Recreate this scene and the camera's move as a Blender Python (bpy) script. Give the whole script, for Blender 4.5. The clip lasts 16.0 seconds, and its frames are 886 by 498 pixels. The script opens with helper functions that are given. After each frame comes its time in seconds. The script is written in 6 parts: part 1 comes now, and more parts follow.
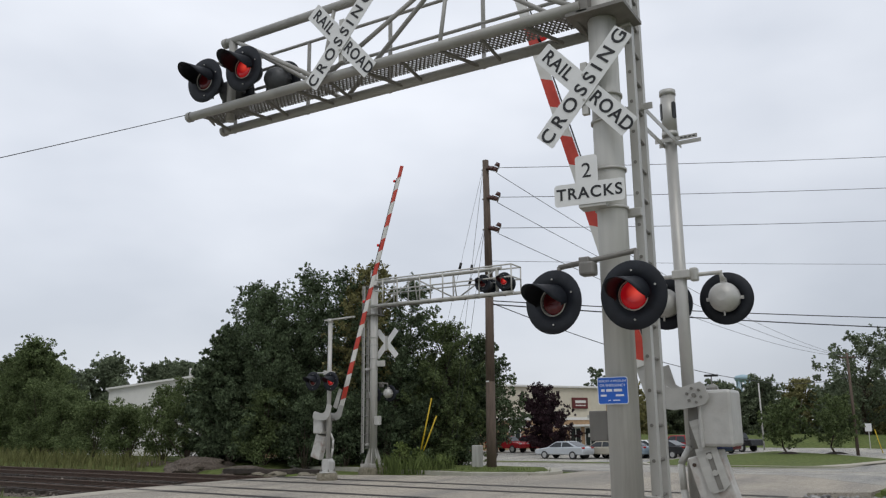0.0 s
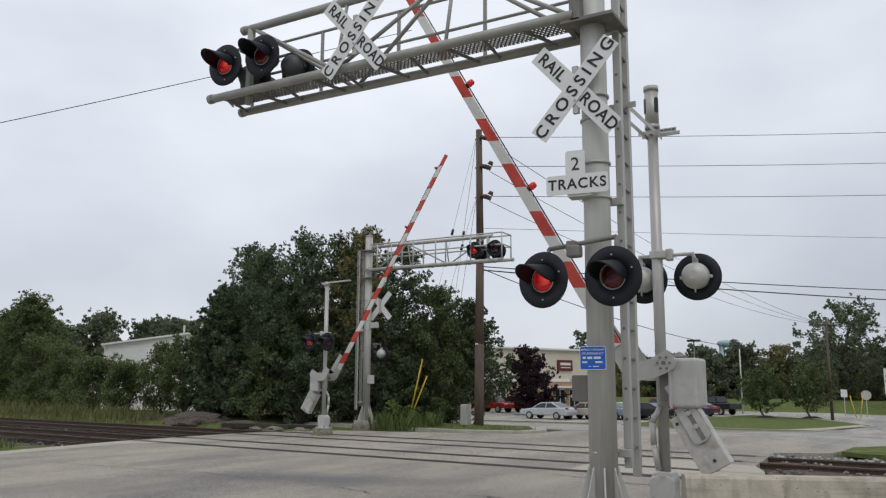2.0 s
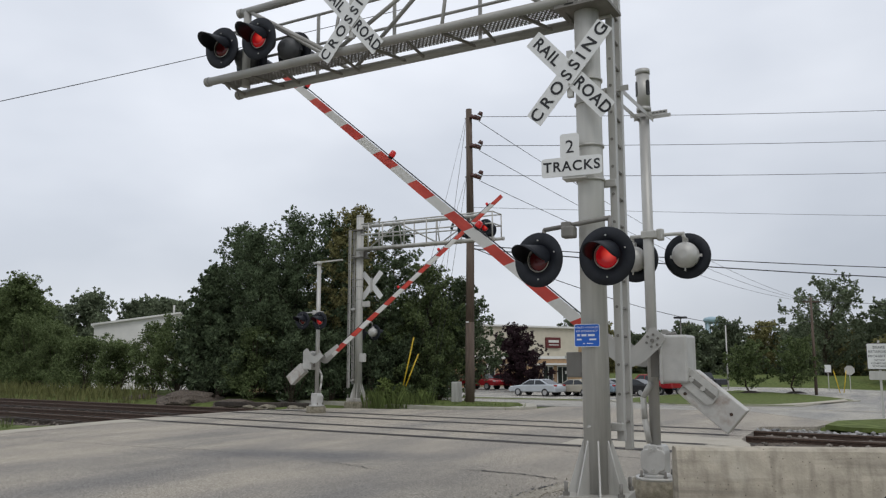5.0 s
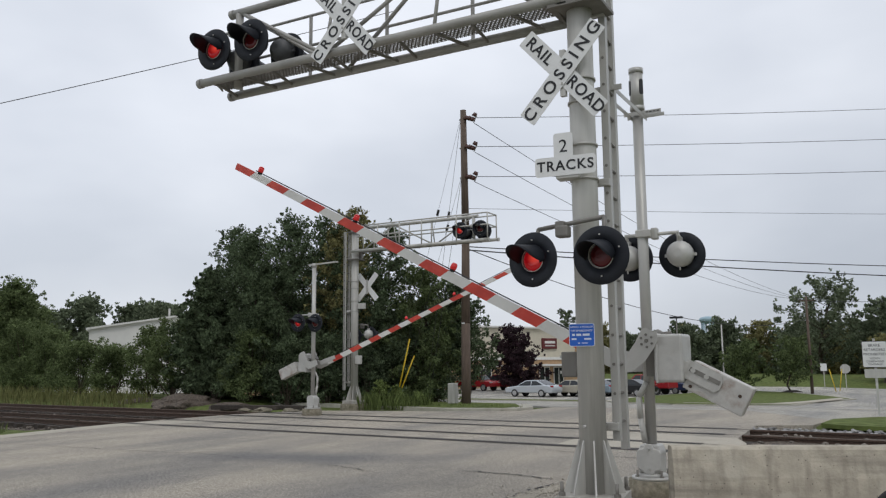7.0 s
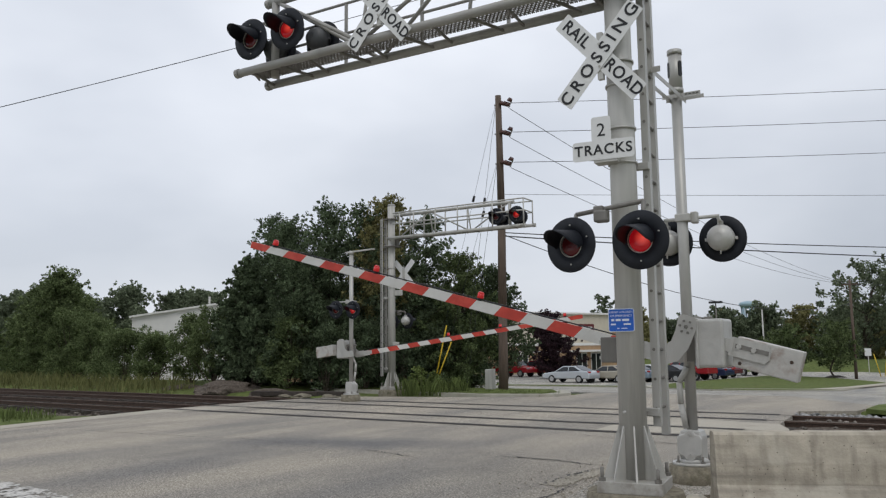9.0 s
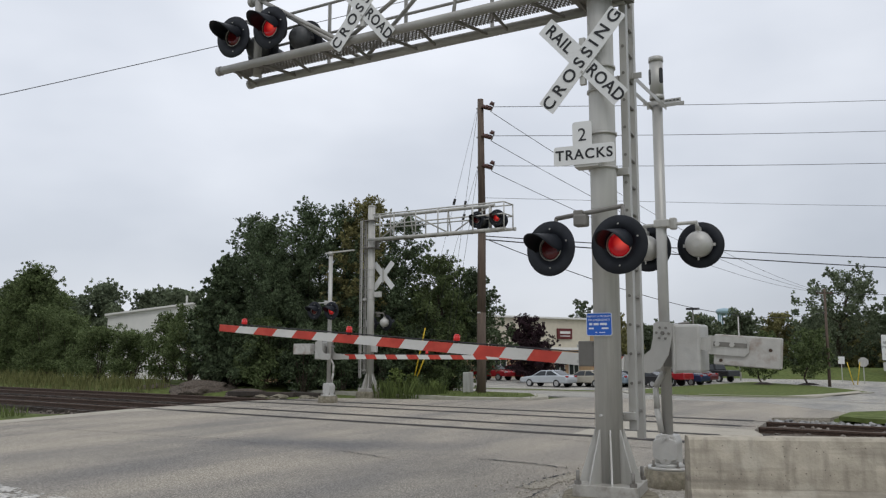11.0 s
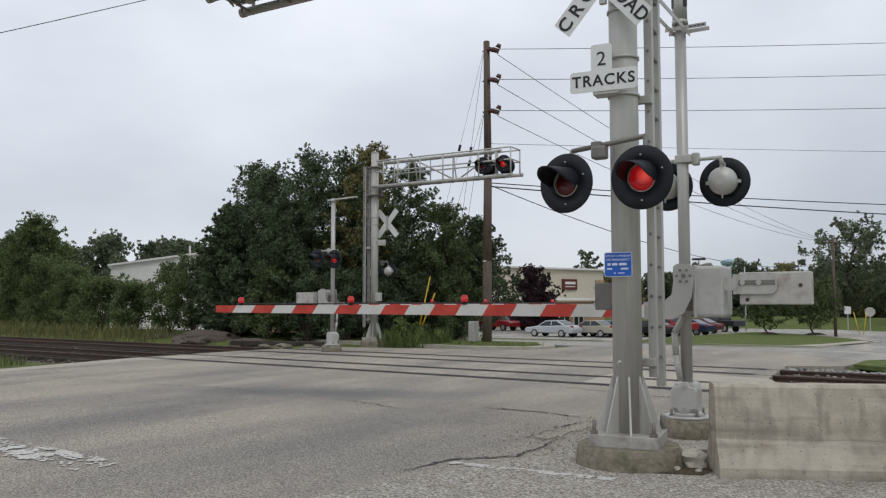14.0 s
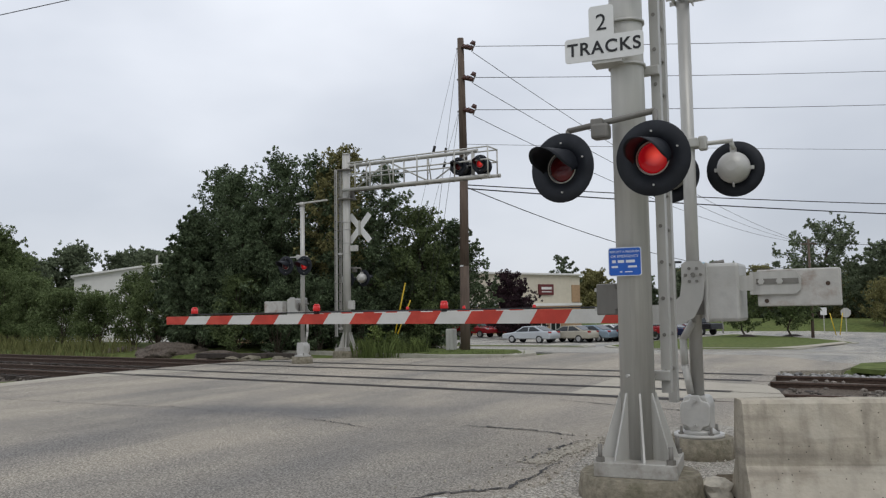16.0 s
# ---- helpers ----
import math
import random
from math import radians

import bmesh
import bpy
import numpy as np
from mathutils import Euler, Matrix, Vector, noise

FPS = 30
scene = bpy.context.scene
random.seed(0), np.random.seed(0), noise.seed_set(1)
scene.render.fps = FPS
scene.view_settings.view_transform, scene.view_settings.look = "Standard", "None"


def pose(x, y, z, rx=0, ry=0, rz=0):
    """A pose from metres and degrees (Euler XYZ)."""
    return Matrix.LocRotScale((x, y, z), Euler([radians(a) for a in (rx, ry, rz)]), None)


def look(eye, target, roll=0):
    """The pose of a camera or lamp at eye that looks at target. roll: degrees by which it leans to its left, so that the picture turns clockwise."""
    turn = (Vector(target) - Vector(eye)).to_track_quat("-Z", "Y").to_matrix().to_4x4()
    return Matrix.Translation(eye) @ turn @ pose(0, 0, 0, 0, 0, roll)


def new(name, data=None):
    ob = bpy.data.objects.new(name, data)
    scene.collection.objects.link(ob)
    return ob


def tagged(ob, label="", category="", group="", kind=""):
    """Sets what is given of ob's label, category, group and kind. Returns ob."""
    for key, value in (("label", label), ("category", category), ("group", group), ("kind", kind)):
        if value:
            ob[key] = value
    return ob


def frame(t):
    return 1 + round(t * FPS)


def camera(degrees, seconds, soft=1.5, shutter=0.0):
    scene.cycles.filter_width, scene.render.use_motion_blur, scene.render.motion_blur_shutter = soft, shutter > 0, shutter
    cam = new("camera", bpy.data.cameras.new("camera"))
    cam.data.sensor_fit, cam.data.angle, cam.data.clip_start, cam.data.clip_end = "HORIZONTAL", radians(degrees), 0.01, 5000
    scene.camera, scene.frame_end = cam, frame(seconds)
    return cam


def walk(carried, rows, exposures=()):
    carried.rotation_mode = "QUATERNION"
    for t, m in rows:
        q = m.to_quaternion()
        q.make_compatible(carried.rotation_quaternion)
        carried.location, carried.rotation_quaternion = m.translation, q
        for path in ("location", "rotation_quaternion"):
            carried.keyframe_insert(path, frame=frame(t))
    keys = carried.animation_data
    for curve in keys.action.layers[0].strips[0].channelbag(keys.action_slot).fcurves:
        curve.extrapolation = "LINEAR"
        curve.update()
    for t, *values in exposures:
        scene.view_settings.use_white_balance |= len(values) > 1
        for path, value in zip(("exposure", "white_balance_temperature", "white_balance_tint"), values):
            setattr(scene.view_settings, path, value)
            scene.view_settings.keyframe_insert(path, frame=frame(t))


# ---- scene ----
cam = camera(56.9, 16.0, soft=1.25)
PATH = [
    (0, (2.264, -7.233, 1.573), (1.253, -5.558, 1.991), -0.6),
    (0.5, (2.368, -7.6, 1.546), (1.358, -5.914, 1.914), -0.8),
    (1, (2.467, -7.85, 1.578), (1.444, -6.168, 1.927), -0.2),
    (1.5, (2.65, -7.987, 1.579), (1.632, -6.299, 1.922), 0.5),
    (2, (2.639, -8.143, 1.582), (1.643, -6.44, 1.906), 0.3),
    (2.5, (2.625, -8.305, 1.578), (1.631, -6.596, 1.88), -0.0),
    (3, (2.644, -8.372, 1.577), (1.676, -6.649, 1.886), 0.4),
    (3.5, (2.64, -8.357, 1.573), (1.667, -6.638, 1.891), 0.6),
    (4, (2.649, -8.387, 1.567), (1.649, -6.68, 1.863), 0.4),
    (4.5, (2.65, -8.377, 1.57), (1.657, -6.663, 1.846), 0.2),
    (4.7, (2.652, -8.379, 1.577), (1.673, -6.656, 1.848), 0.1),
    (7, (2.656, -8.343, 1.567), (1.691, -6.613, 1.843), -0.5),
    (7.5, (2.652, -8.348, 1.561), (1.7, -6.609, 1.827), -1.1),
    (8, (2.646, -8.351, 1.563), (1.666, -6.625, 1.812), -1.7),
    (8.5, (2.628, -8.35, 1.565), (1.606, -6.647, 1.797), -1.8),
    (9, (2.64, -8.359, 1.564), (1.598, -6.67, 1.808), -0.7),
    (9.2, (2.65, -8.365, 1.571), (1.607, -6.678, 1.83), -0.1),
    (11.3, (2.636, -8.355, 1.55), (1.638, -6.639, 1.796), -0.0),
    (11.5, (2.631, -8.353, 1.548), (1.622, -6.642, 1.785), -0.3),
    (12, (2.597, -8.353, 1.541), (1.54, -6.669, 1.754), -0.7),
    (12.5, (2.561, -8.34, 1.534), (1.453, -6.685, 1.718), -1.1),
    (13, (2.54, -8.233, 1.507), (1.433, -6.577, 1.681), -0.4),
    (13.5, (2.484, -8.012, 1.498), (1.42, -6.328, 1.667), 0.7),
    (14, (2.317, -7.849, 1.471), (1.302, -6.131, 1.604), 0.0),
    (14.5, (2.144, -7.698, 1.489), (1.174, -5.954, 1.616), -0.6),
    (15, (2.046, -7.431, 1.488), (1.075, -5.689, 1.644), 0.3),
    (15.5, (1.883, -7.149, 1.457), (0.898, -5.415, 1.606), 0.2),
    (16, (1.723, -6.872, 1.469), (0.762, -5.124, 1.619), -0.9),
]
walk(cam, [(t, look(eye, target, roll)) for t, eye, target, roll in PATH])

# ---- light: an overcast day, the sky grey and soft, a faint wide sun behind the cloud ----
world = bpy.data.worlds.new("overcast_sky")
scene.world = world
world.use_nodes = True
wn, wl = world.node_tree.nodes, world.node_tree.links
wn.clear()
w_out = wn.new("ShaderNodeOutputWorld")
w_bg = wn.new("ShaderNodeBackground")
w_sky = wn.new("ShaderNodeTexSky")
w_sky.sky_type = 'NISHITA'
w_sky.sun_disc = False
w_sky.sun_elevation, w_sky.sun_rotation = radians(52), radians(-30)
w_co = wn.new("ShaderNodeTexCoord")
w_map = wn.new("ShaderNodeMapping")
w_map.inputs["Scale"].default_value = (1.0, 1.0, 2.2)
w_noise = wn.new("ShaderNodeTexNoise")
w_noise.inputs["Scale"].default_value = 2.6
w_noise.inputs["Detail"].default_value = 4.0
w_noise.inputs["Roughness"].default_value = 0.45
w_ramp = wn.new("ShaderNodeValToRGB")
w_ramp.color_ramp.elements[0].position, w_ramp.color_ramp.elements[0].color = 0.33, (6.5, 6.9, 7.65, 1)
w_ramp.color_ramp.elements[1].position, w_ramp.color_ramp.elements[1].color = 0.68, (8.65, 8.98, 9.65, 1)
w_mix = wn.new("ShaderNodeMixRGB")
w_mix.inputs[0].default_value = 0.93
wl.new(w_co.outputs["Generated"], w_map.inputs["Vector"])
wl.new(w_map.outputs[0], w_noise.inputs["Vector"])
wl.new(w_noise.outputs["Fac"], w_ramp.inputs["Fac"])
wl.new(w_sky.outputs[0], w_mix.inputs[1])
wl.new(w_ramp.outputs[0], w_mix.inputs[2])
w_sep = wn.new("ShaderNodeSeparateXYZ")
wl.new(w_co.outputs["Generated"], w_sep.inputs[0])
w_ax = wn.new("ShaderNodeMath")
w_ax.operation = 'MULTIPLY'
w_ax.inputs[1].default_value = -0.28
wl.new(w_sep.outputs["X"], w_ax.inputs[0])
w_sum = wn.new("ShaderNodeMath")
wl.new(w_sep.outputs["Z"], w_sum.inputs[0])
wl.new(w_ax.outputs[0], w_sum.inputs[1])
w_grad = wn.new("ShaderNodeValToRGB")
w_grad.color_ramp.elements[0].position, w_grad.color_ramp.elements[0].color = 0.0, (0.70, 0.715, 0.735, 1)
w_grad.color_ramp.elements[1].position, w_grad.color_ramp.elements[1].color = 0.5, (1.06, 1.06, 1.06, 1)
wl.new(w_sum.outputs[0], w_grad.inputs["Fac"])
w_mul = wn.new("ShaderNodeMixRGB")
w_mul.blend_type = 'MULTIPLY'
w_mul.inputs[0].default_value = 1.0
wl.new(w_mix.outputs[0], w_mul.inputs[1])
wl.new(w_grad.outputs[0], w_mul.inputs[2])
wl.new(w_mul.outputs[0], w_bg.inputs["Color"])
w_bg.inputs["Strength"].default_value = 0.1
wl.new(w_bg.outputs[0], w_out.inputs["Surface"])
sun = new("sun", bpy.data.lights.new("sun", 'SUN'))
sun.data.energy, sun.data.angle, sun.data.color = 0.7, radians(25), (1.0, 0.97, 0.93)
sun.matrix_world = look((30, -20, 60), (0, 10, 0))
scene.view_settings.exposure = 0.0


# ---- materials ----
def material(name, base, rough=0.6, metal=0.0, var=0.2, scale=6.0, bump=0.0, bscale=60.0, stain=None, stain_amount=0.5, stain_scale=1.5, streak=1.0, rand=0.0, island=0.0, emit=0.0, spec=0.5, leaf=0.0):
    """A surface of one base colour with grain, a larger stain and fine relief."""
    m = bpy.data.materials.new(name)
    m.use_nodes = True
    n, l = m.node_tree.nodes, m.node_tree.links
    b = n["Principled BSDF"]
    b.inputs["Roughness"].default_value, b.inputs["Metallic"].default_value = rough, metal
    b.inputs["Specular IOR Level"].default_value = spec
    co = n.new("ShaderNodeTexCoord")
    mp = n.new("ShaderNodeMapping")
    mp.inputs["Scale"].default_value = (1, 1, streak)
    l.new(co.outputs["Object"], mp.inputs["Vector"])
    nz = n.new("ShaderNodeTexNoise")
    nz.inputs["Scale"].default_value, nz.inputs["Detail"].default_value = scale, 6
    l.new(mp.outputs[0], nz.inputs["Vector"])
    ramp = n.new("ShaderNodeValToRGB")
    dark, light = [c * (1 - var) for c in base], [min(1, c * (1 + var)) for c in base]
    ramp.color_ramp.elements[0].position, ramp.color_ramp.elements[0].color = 0.3, (*dark, 1)
    ramp.color_ramp.elements[1].position, ramp.color_ramp.elements[1].color = 0.7, (*light, 1)
    l.new(nz.outputs["Fac"], ramp.inputs["Fac"])
    colour = ramp.outputs["Color"]
    if stain:
        n2 = n.new("ShaderNodeTexNoise")
        n2.inputs["Scale"].default_value, n2.inputs["Detail"].default_value, n2.inputs["Roughness"].default_value = stain_scale, 8, 0.65
        l.new(mp.outputs[0], n2.inputs["Vector"])
        r2 = n.new("ShaderNodeValToRGB")
        r2.color_ramp.elements[0].position, r2.color_ramp.elements[1].position = 0.5, 0.72
        l.new(n2.outputs["Fac"], r2.inputs["Fac"])
        f = n.new("ShaderNodeMath")
        f.operation = 'MULTIPLY'
        f.inputs[1].default_value = stain_amount
        l.new(r2.outputs["Color"], f.inputs[0])
        mx = n.new("ShaderNodeMixRGB")
        mx.inputs[2].default_value = (*stain, 1)
        l.new(f.outputs[0], mx.inputs[0])
        l.new(colour, mx.inputs[1])
        colour = mx.outputs[0]
    if rand or island:
        src = n.new("ShaderNodeNewGeometry").outputs["Random Per Island"] if island else n.new("ShaderNodeObjectInfo").outputs["Random"]
        hs = n.new("ShaderNodeHueSaturation")
        mr = n.new("ShaderNodeMapRange")
        mr.inputs["To Min"].default_value, mr.inputs["To Max"].default_value = 1 - (rand or island), 1 + (rand or island)
        l.new(src, mr.inputs["Value"])
        l.new(mr.outputs[0], hs.inputs["Value"])
        l.new(colour, hs.inputs["Color"])
        colour = hs.outputs[0]
    l.new(colour, b.inputs["Base Color"])
    if bump:
        n3 = n.new("ShaderNodeTexNoise")
        n3.inputs["Scale"].default_value, n3.inputs["Detail"].default_value = bscale, 5
        l.new(co.outputs["Object"], n3.inputs["Vector"])
        bp = n.new("ShaderNodeBump")
        bp.inputs["Strength"].default_value, bp.inputs["Distance"].default_value = bump, 0.02
        l.new(n3.outputs["Fac"], bp.inputs["Height"])
        l.new(bp.outputs[0], b.inputs["Normal"])
    if leaf:
        tr = n.new("ShaderNodeBsdfTranslucent")
        ms = n.new("ShaderNodeMixShader")
        ms.inputs[0].default_value = leaf
        l.new(colour, tr.inputs["Color"])
        l.new(b.outputs[0], ms.inputs[1])
        l.new(tr.outputs[0], ms.inputs[2])
        l.new(ms.outputs[0], n["Material Output"].inputs["Surface"])
    if emit:
        b.inputs["Emission Color"].default_value = (*base, 1)
        b.inputs["Emission Strength"].default_value = emit
    return m


M = {}
M["galv"] = material("galvanised_steel", (0.49, 0.48, 0.445), 0.5, 0.12, 0.12, 9, 0.05, 90, (0.29, 0.275, 0.24), 0.75, 6, 0.07)
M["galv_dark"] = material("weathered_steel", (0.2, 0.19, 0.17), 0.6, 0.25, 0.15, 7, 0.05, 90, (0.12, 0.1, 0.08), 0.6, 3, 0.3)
M["alu"] = material("brushed_aluminium", (0.46, 0.45, 0.42), 0.45, 0.3, 0.08, 4, 0.03, 80, (0.3, 0.28, 0.25), 0.35, 2.2, 0.4)
# galvanised steel darkened for the near arm: its underside shade put into the colour
M["arm_steel"] = material("shaded_arm_steel", (0.36, 0.35, 0.325), 0.55, 0.15, 0.14, 5, 0.05, 90, (0.2, 0.185, 0.16), 0.6, 2.5, 0.5)
M["plate"] = material("grimy_base_plate", (0.40, 0.385, 0.35), 0.6, 0.1, 0.12, 9, 0.1, 60, (0.17, 0.15, 0.12), 0.8, 5)
M["weight"] = material("rust_stained_casting", (0.50, 0.485, 0.45), 0.55, 0.1, 0.1, 10, 0.1, 50, (0.24, 0.13, 0.08), 0.75, 4.5)
M["dark_cast"] = material("dark_grey_casting", (0.075, 0.077, 0.08), 0.5, 0.1, 0.2, 10, 0.08, 50, (0.14, 0.135, 0.13), 0.5, 4)
M["cast"] = material("silver_painted_casting", (0.50, 0.49, 0.46), 0.45, 0.2, 0.1, 10, 0.08, 50, (0.3, 0.28, 0.25), 0.5, 5)
M["black"] = material("matt_black_paint", (0.009, 0.011, 0.016), 0.55, 0.0, 0.25, 8, 0.03, 60, (0.028, 0.031, 0.038), 0.4, 4, spec=0.35)
M["white"] = material("white_reflective_sheet", (0.72, 0.72, 0.70), 0.45, 0.0, 0.04, 3, 0.0, 60, (0.5, 0.49, 0.46), 0.35, 2.5)
M["letter"] = material("black_lettering", (0.012, 0.012, 0.013), 0.5, 0, 0.1, 10)
M["blue"] = material("blue_enamel", (0.01, 0.11, 0.52), 0.4, 0, 0.06, 5)
M["bluewhite"] = material("white_print", (0.75, 0.78, 0.82), 0.5, 0, 0.03, 5)
M["red"] = material("red_reflective_tape", (0.52, 0.045, 0.025), 0.45, 0, 0.12, 6, 0, 60, (0.62, 0.12, 0.07), 0.5, 3)
M["armwhite"] = material("white_reflective_tape", (0.66, 0.65, 0.61), 0.5, 0, 0.05, 6, 0, 60, (0.42, 0.40, 0.35), 0.5, 3)


def barrier_concrete():
    """Cast concrete: dark runs from the top, form lines, patches of moss grey and small blowholes."""
    m = material("barrier_concrete", (0.43, 0.385, 0.31), 0.9, 0, 0.16, 7, 0.35, 40, (0.23, 0.2, 0.155), 0.75, 2.2, spec=0.2)
    n, l = m.node_tree.nodes, m.node_tree.links
    b = n["Principled BSDF"]
    co = n.new("ShaderNodeTexCoord")
    last = b.inputs["Base Color"].links[0].from_socket
    for scale, size, lo, hi, shade, amount in (((1, 1, 0.16), 11.0, 0.52, 0.7, (0.17, 0.15, 0.12, 1), 0.5), ((0.35, 1, 7.0), 1.3, 0.5, 0.62, (0.20, 0.18, 0.15, 1), 0.55), ((1, 1, 1), 1.6, 0.55, 0.6, (0.52, 0.48, 0.40, 1), 0.45)):
        mp, nz, r, f, mx = n.new("ShaderNodeMapping"), n.new("ShaderNodeTexNoise"), n.new("ShaderNodeValToRGB"), n.new("ShaderNodeMath"), n.new("ShaderNodeMixRGB")
        mp.inputs["Scale"].default_value = scale
        nz.inputs["Scale"].default_value, nz.inputs["Detail"].default_value = size, 7
        r.color_ramp.elements[0].position, r.color_ramp.elements[1].position = lo, hi
        f.operation, f.inputs[1].default_value = 'MULTIPLY', amount
        mx.inputs[2].default_value = shade
        l.new(co.outputs["Object"], mp.inputs["Vector"])
        l.new(mp.outputs[0], nz.inputs["Vector"])
        l.new(nz.outputs["Fac"], r.inputs["Fac"])
        l.new(r.outputs[0], f.inputs[0])
        l.new(f.outputs[0], mx.inputs[0])
        l.new(last, mx.inputs[1])
        last = mx.outputs[0]
    vo, r, mx = n.new("ShaderNodeTexVoronoi"), n.new("ShaderNodeValToRGB"), n.new("ShaderNodeMixRGB")
    vo.inputs["Scale"].default_value = 17.0
    r.color_ramp.elements[0].position, r.color_ramp.elements[0].color = 0.07, (0.8, 0.8, 0.8, 1)
    r.color_ramp.elements[1].position, r.color_ramp.elements[1].color = 0.11, (0, 0, 0, 1)
    mx.inputs[2].default_value = (0.07, 0.06, 0.05, 1)
    l.new(co.outputs["Object"], vo.inputs["Vector"])
    l.new(vo.outputs["Distance"], r.inputs["Fac"])
    l.new(r.outputs[0], mx.inputs[0])
    l.new(last, mx.inputs[1])
    l.new(mx.outputs[0], b.inputs["Base Color"])
    return m


M["conc"] = barrier_concrete()
M["footing"] = material("footing_concrete", (0.23, 0.205, 0.155), 0.92, 0, 0.3, 16, 0.6, 40, (0.10, 0.095, 0.06), 0.85, 6, spec=0.2)
M["rail"] = material("rusty_rail_steel", (0.085, 0.055, 0.04), 0.7, 0.3, 0.25, 20, 0.1, 60)
M["tie"] = material("creosoted_wood", (0.05, 0.04, 0.032), 0.9, 0, 0.3, 10, 0.4, 40, rand=0.3)
M["wood"] = material("weathered_pole_wood", (0.115, 0.083, 0.062), 0.85, 0, 0.3, 12, 0.3, 60, (0.05, 0.04, 0.032), 0.5, 3, 0.15)
M["wire"] = material("black_cable", (0.03, 0.03, 0.032), 0.6, 0, 0.1, 5)
M["porcelain"] = material("brown_porcelain", (0.07, 0.025, 0.018), 0.25, 0, 0.1, 5)
M["rubber"] = material("tyre_rubber", (0.02, 0.02, 0.02), 0.8, 0, 0.1, 10)
M["chrome"] = material("wheel_alloy", (0.5, 0.5, 0.5), 0.35, 0.7, 0.05, 5)
M["glass"] = material("tinted_car_glass", (0.02, 0.024, 0.027), 0.08, 0, 0.05, 3)
M["yellow"] = material("yellow_plastic", (0.66, 0.45, 0.02), 0.5, 0, 0.08, 6)
M["stucco"] = material("cream_stucco", (0.60, 0.55, 0.44), 0.9, 0, 0.05, 2, 0.1, 20, (0.5, 0.45, 0.37), 0.3, 0.4, spec=0.2)
M["tan"] = material("tan_brick", (0.40, 0.27, 0.16), 0.9, 0, 0.12, 3, 0.1, 20, spec=0.2)
M["roofedge"] = material("white_coping", (0.7, 0.69, 0.65), 0.7, 0, 0.04, 2)
M["maroon"] = material("maroon_sign", (0.12, 0.02, 0.02), 0.5, 0, 0.08, 3)
M["bark"] = material("bark", (0.075, 0.058, 0.042), 0.95, 0, 0.35, 14, 0.5, 30)
M["ballast"] = material("ballast_stone", (0.115, 0.095, 0.078), 0.95, 0, 0.5, 18, 0.9, 30, (0.09, 0.07, 0.055), 0.6, 1.2, spec=0.2)
M["stone"] = material("loose_stone", (0.40, 0.37, 0.31), 0.95, 0, 0.3, 12, 0.5, 30, rand=0.3, island=0, spec=0.2)
M["ballast_loose"] = material("loose_ballast", (0.17, 0.15, 0.13), 0.95, 0, 0.4, 12, 0.5, 30, (0.08, 0.065, 0.05), 0.6, 2, island=0.5, spec=0.2)
M["ballast_pale"] = material("pale_ballast", (0.27, 0.265, 0.255), 0.95, 0, 0.3, 12, 0.5, 30, (0.14, 0.13, 0.12), 0.5, 2, island=0.45, spec=0.2)
M["kerb"] = material("kerb_concrete", (0.40, 0.38, 0.32), 0.9, 0, 0.15, 5, 0.2, 30, (0.27, 0.24, 0.19), 0.5, 1.5, spec=0.2)
M["grass"] = material("mown_grass", (0.105, 0.132, 0.042), 0.95, 0, 0.4, 3.0, 0.5, 30, (0.15, 0.15, 0.05), 0.5, 0.35, spec=0.1)
M["mulch"] = material("dark_mulch", (0.03, 0.022, 0.016), 0.95, 0, 0.3, 12)
M["dirt"] = material("bare_earth", (0.10, 0.08, 0.055), 0.95, 0, 0.4, 25, 0.8, 40, (0.05, 0.04, 0.03), 0.6, 6, spec=0.1)
M["blade"] = material("grass_blades", (0.10, 0.13, 0.04), 0.8, 0, 0.2, 2, island=0.4, spec=0.2)
M["weed"] = material("dry_weeds", (0.14, 0.145, 0.055), 0.85, 0, 0.2, 2, island=0.4, spec=0.2)
M["leaf_a"] = material("dark_leaf", (0.108, 0.142, 0.078), 0.85, 0, 0.3, 0.9, island=0.6, spec=0.15, leaf=0.35)
M["leaf_b"] = material("mid_leaf", (0.135, 0.172, 0.075), 0.85, 0, 0.3, 0.9, island=0.55, spec=0.15, leaf=0.35)
M["leaf_c"] = material("yellowing_leaf", (0.24, 0.225, 0.1), 0.85, 0, 0.3, 0.9, island=0.5, spec=0.15, leaf=0.35)
M["leaf_weed"] = material("weed_leaf", (0.19, 0.24, 0.08), 0.85, 0, 0.3, 2, island=0.5, spec=0.15, leaf=0.35)
M["leaf_p"] = material("purple_leaf", (0.026, 0.011, 0.015), 0.7, 0, 0.2, 1.2, island=0.5, spec=0.25)
# paler, greyer leaf for the far woods: distance haze mixed into its colour
M["leaf_far"] = material("hazed_far_leaf", (0.155, 0.185, 0.115), 0.9, 0, 0.3, 0.35, island=0.45, spec=0.1, leaf=0.3)
M["paint_line"] = material("worn_road_paint", (0.56, 0.54, 0.50), 0.85, 0, 0.25, 30, 0.4, 40, (0.40, 0.37, 0.33), 0.8, 11)
M["yellow_line"] = material("worn_yellow_paint", (0.45, 0.32, 0.12), 0.85, 0, 0.1, 8, 0, 40, (0.27, 0.25, 0.21), 0.9, 2)
M["flange"] = material("dark_rubber_filler", (0.045, 0.042, 0.04), 0.85, 0, 0.3, 12, 0.3, 40, (0.12, 0.11, 0.1), 0.6, 3)
M["lamp_red"] = material("red_lamp_plastic", (0.45, 0.02, 0.02), 0.2, 0, 0.1, 10, emit=0.35)
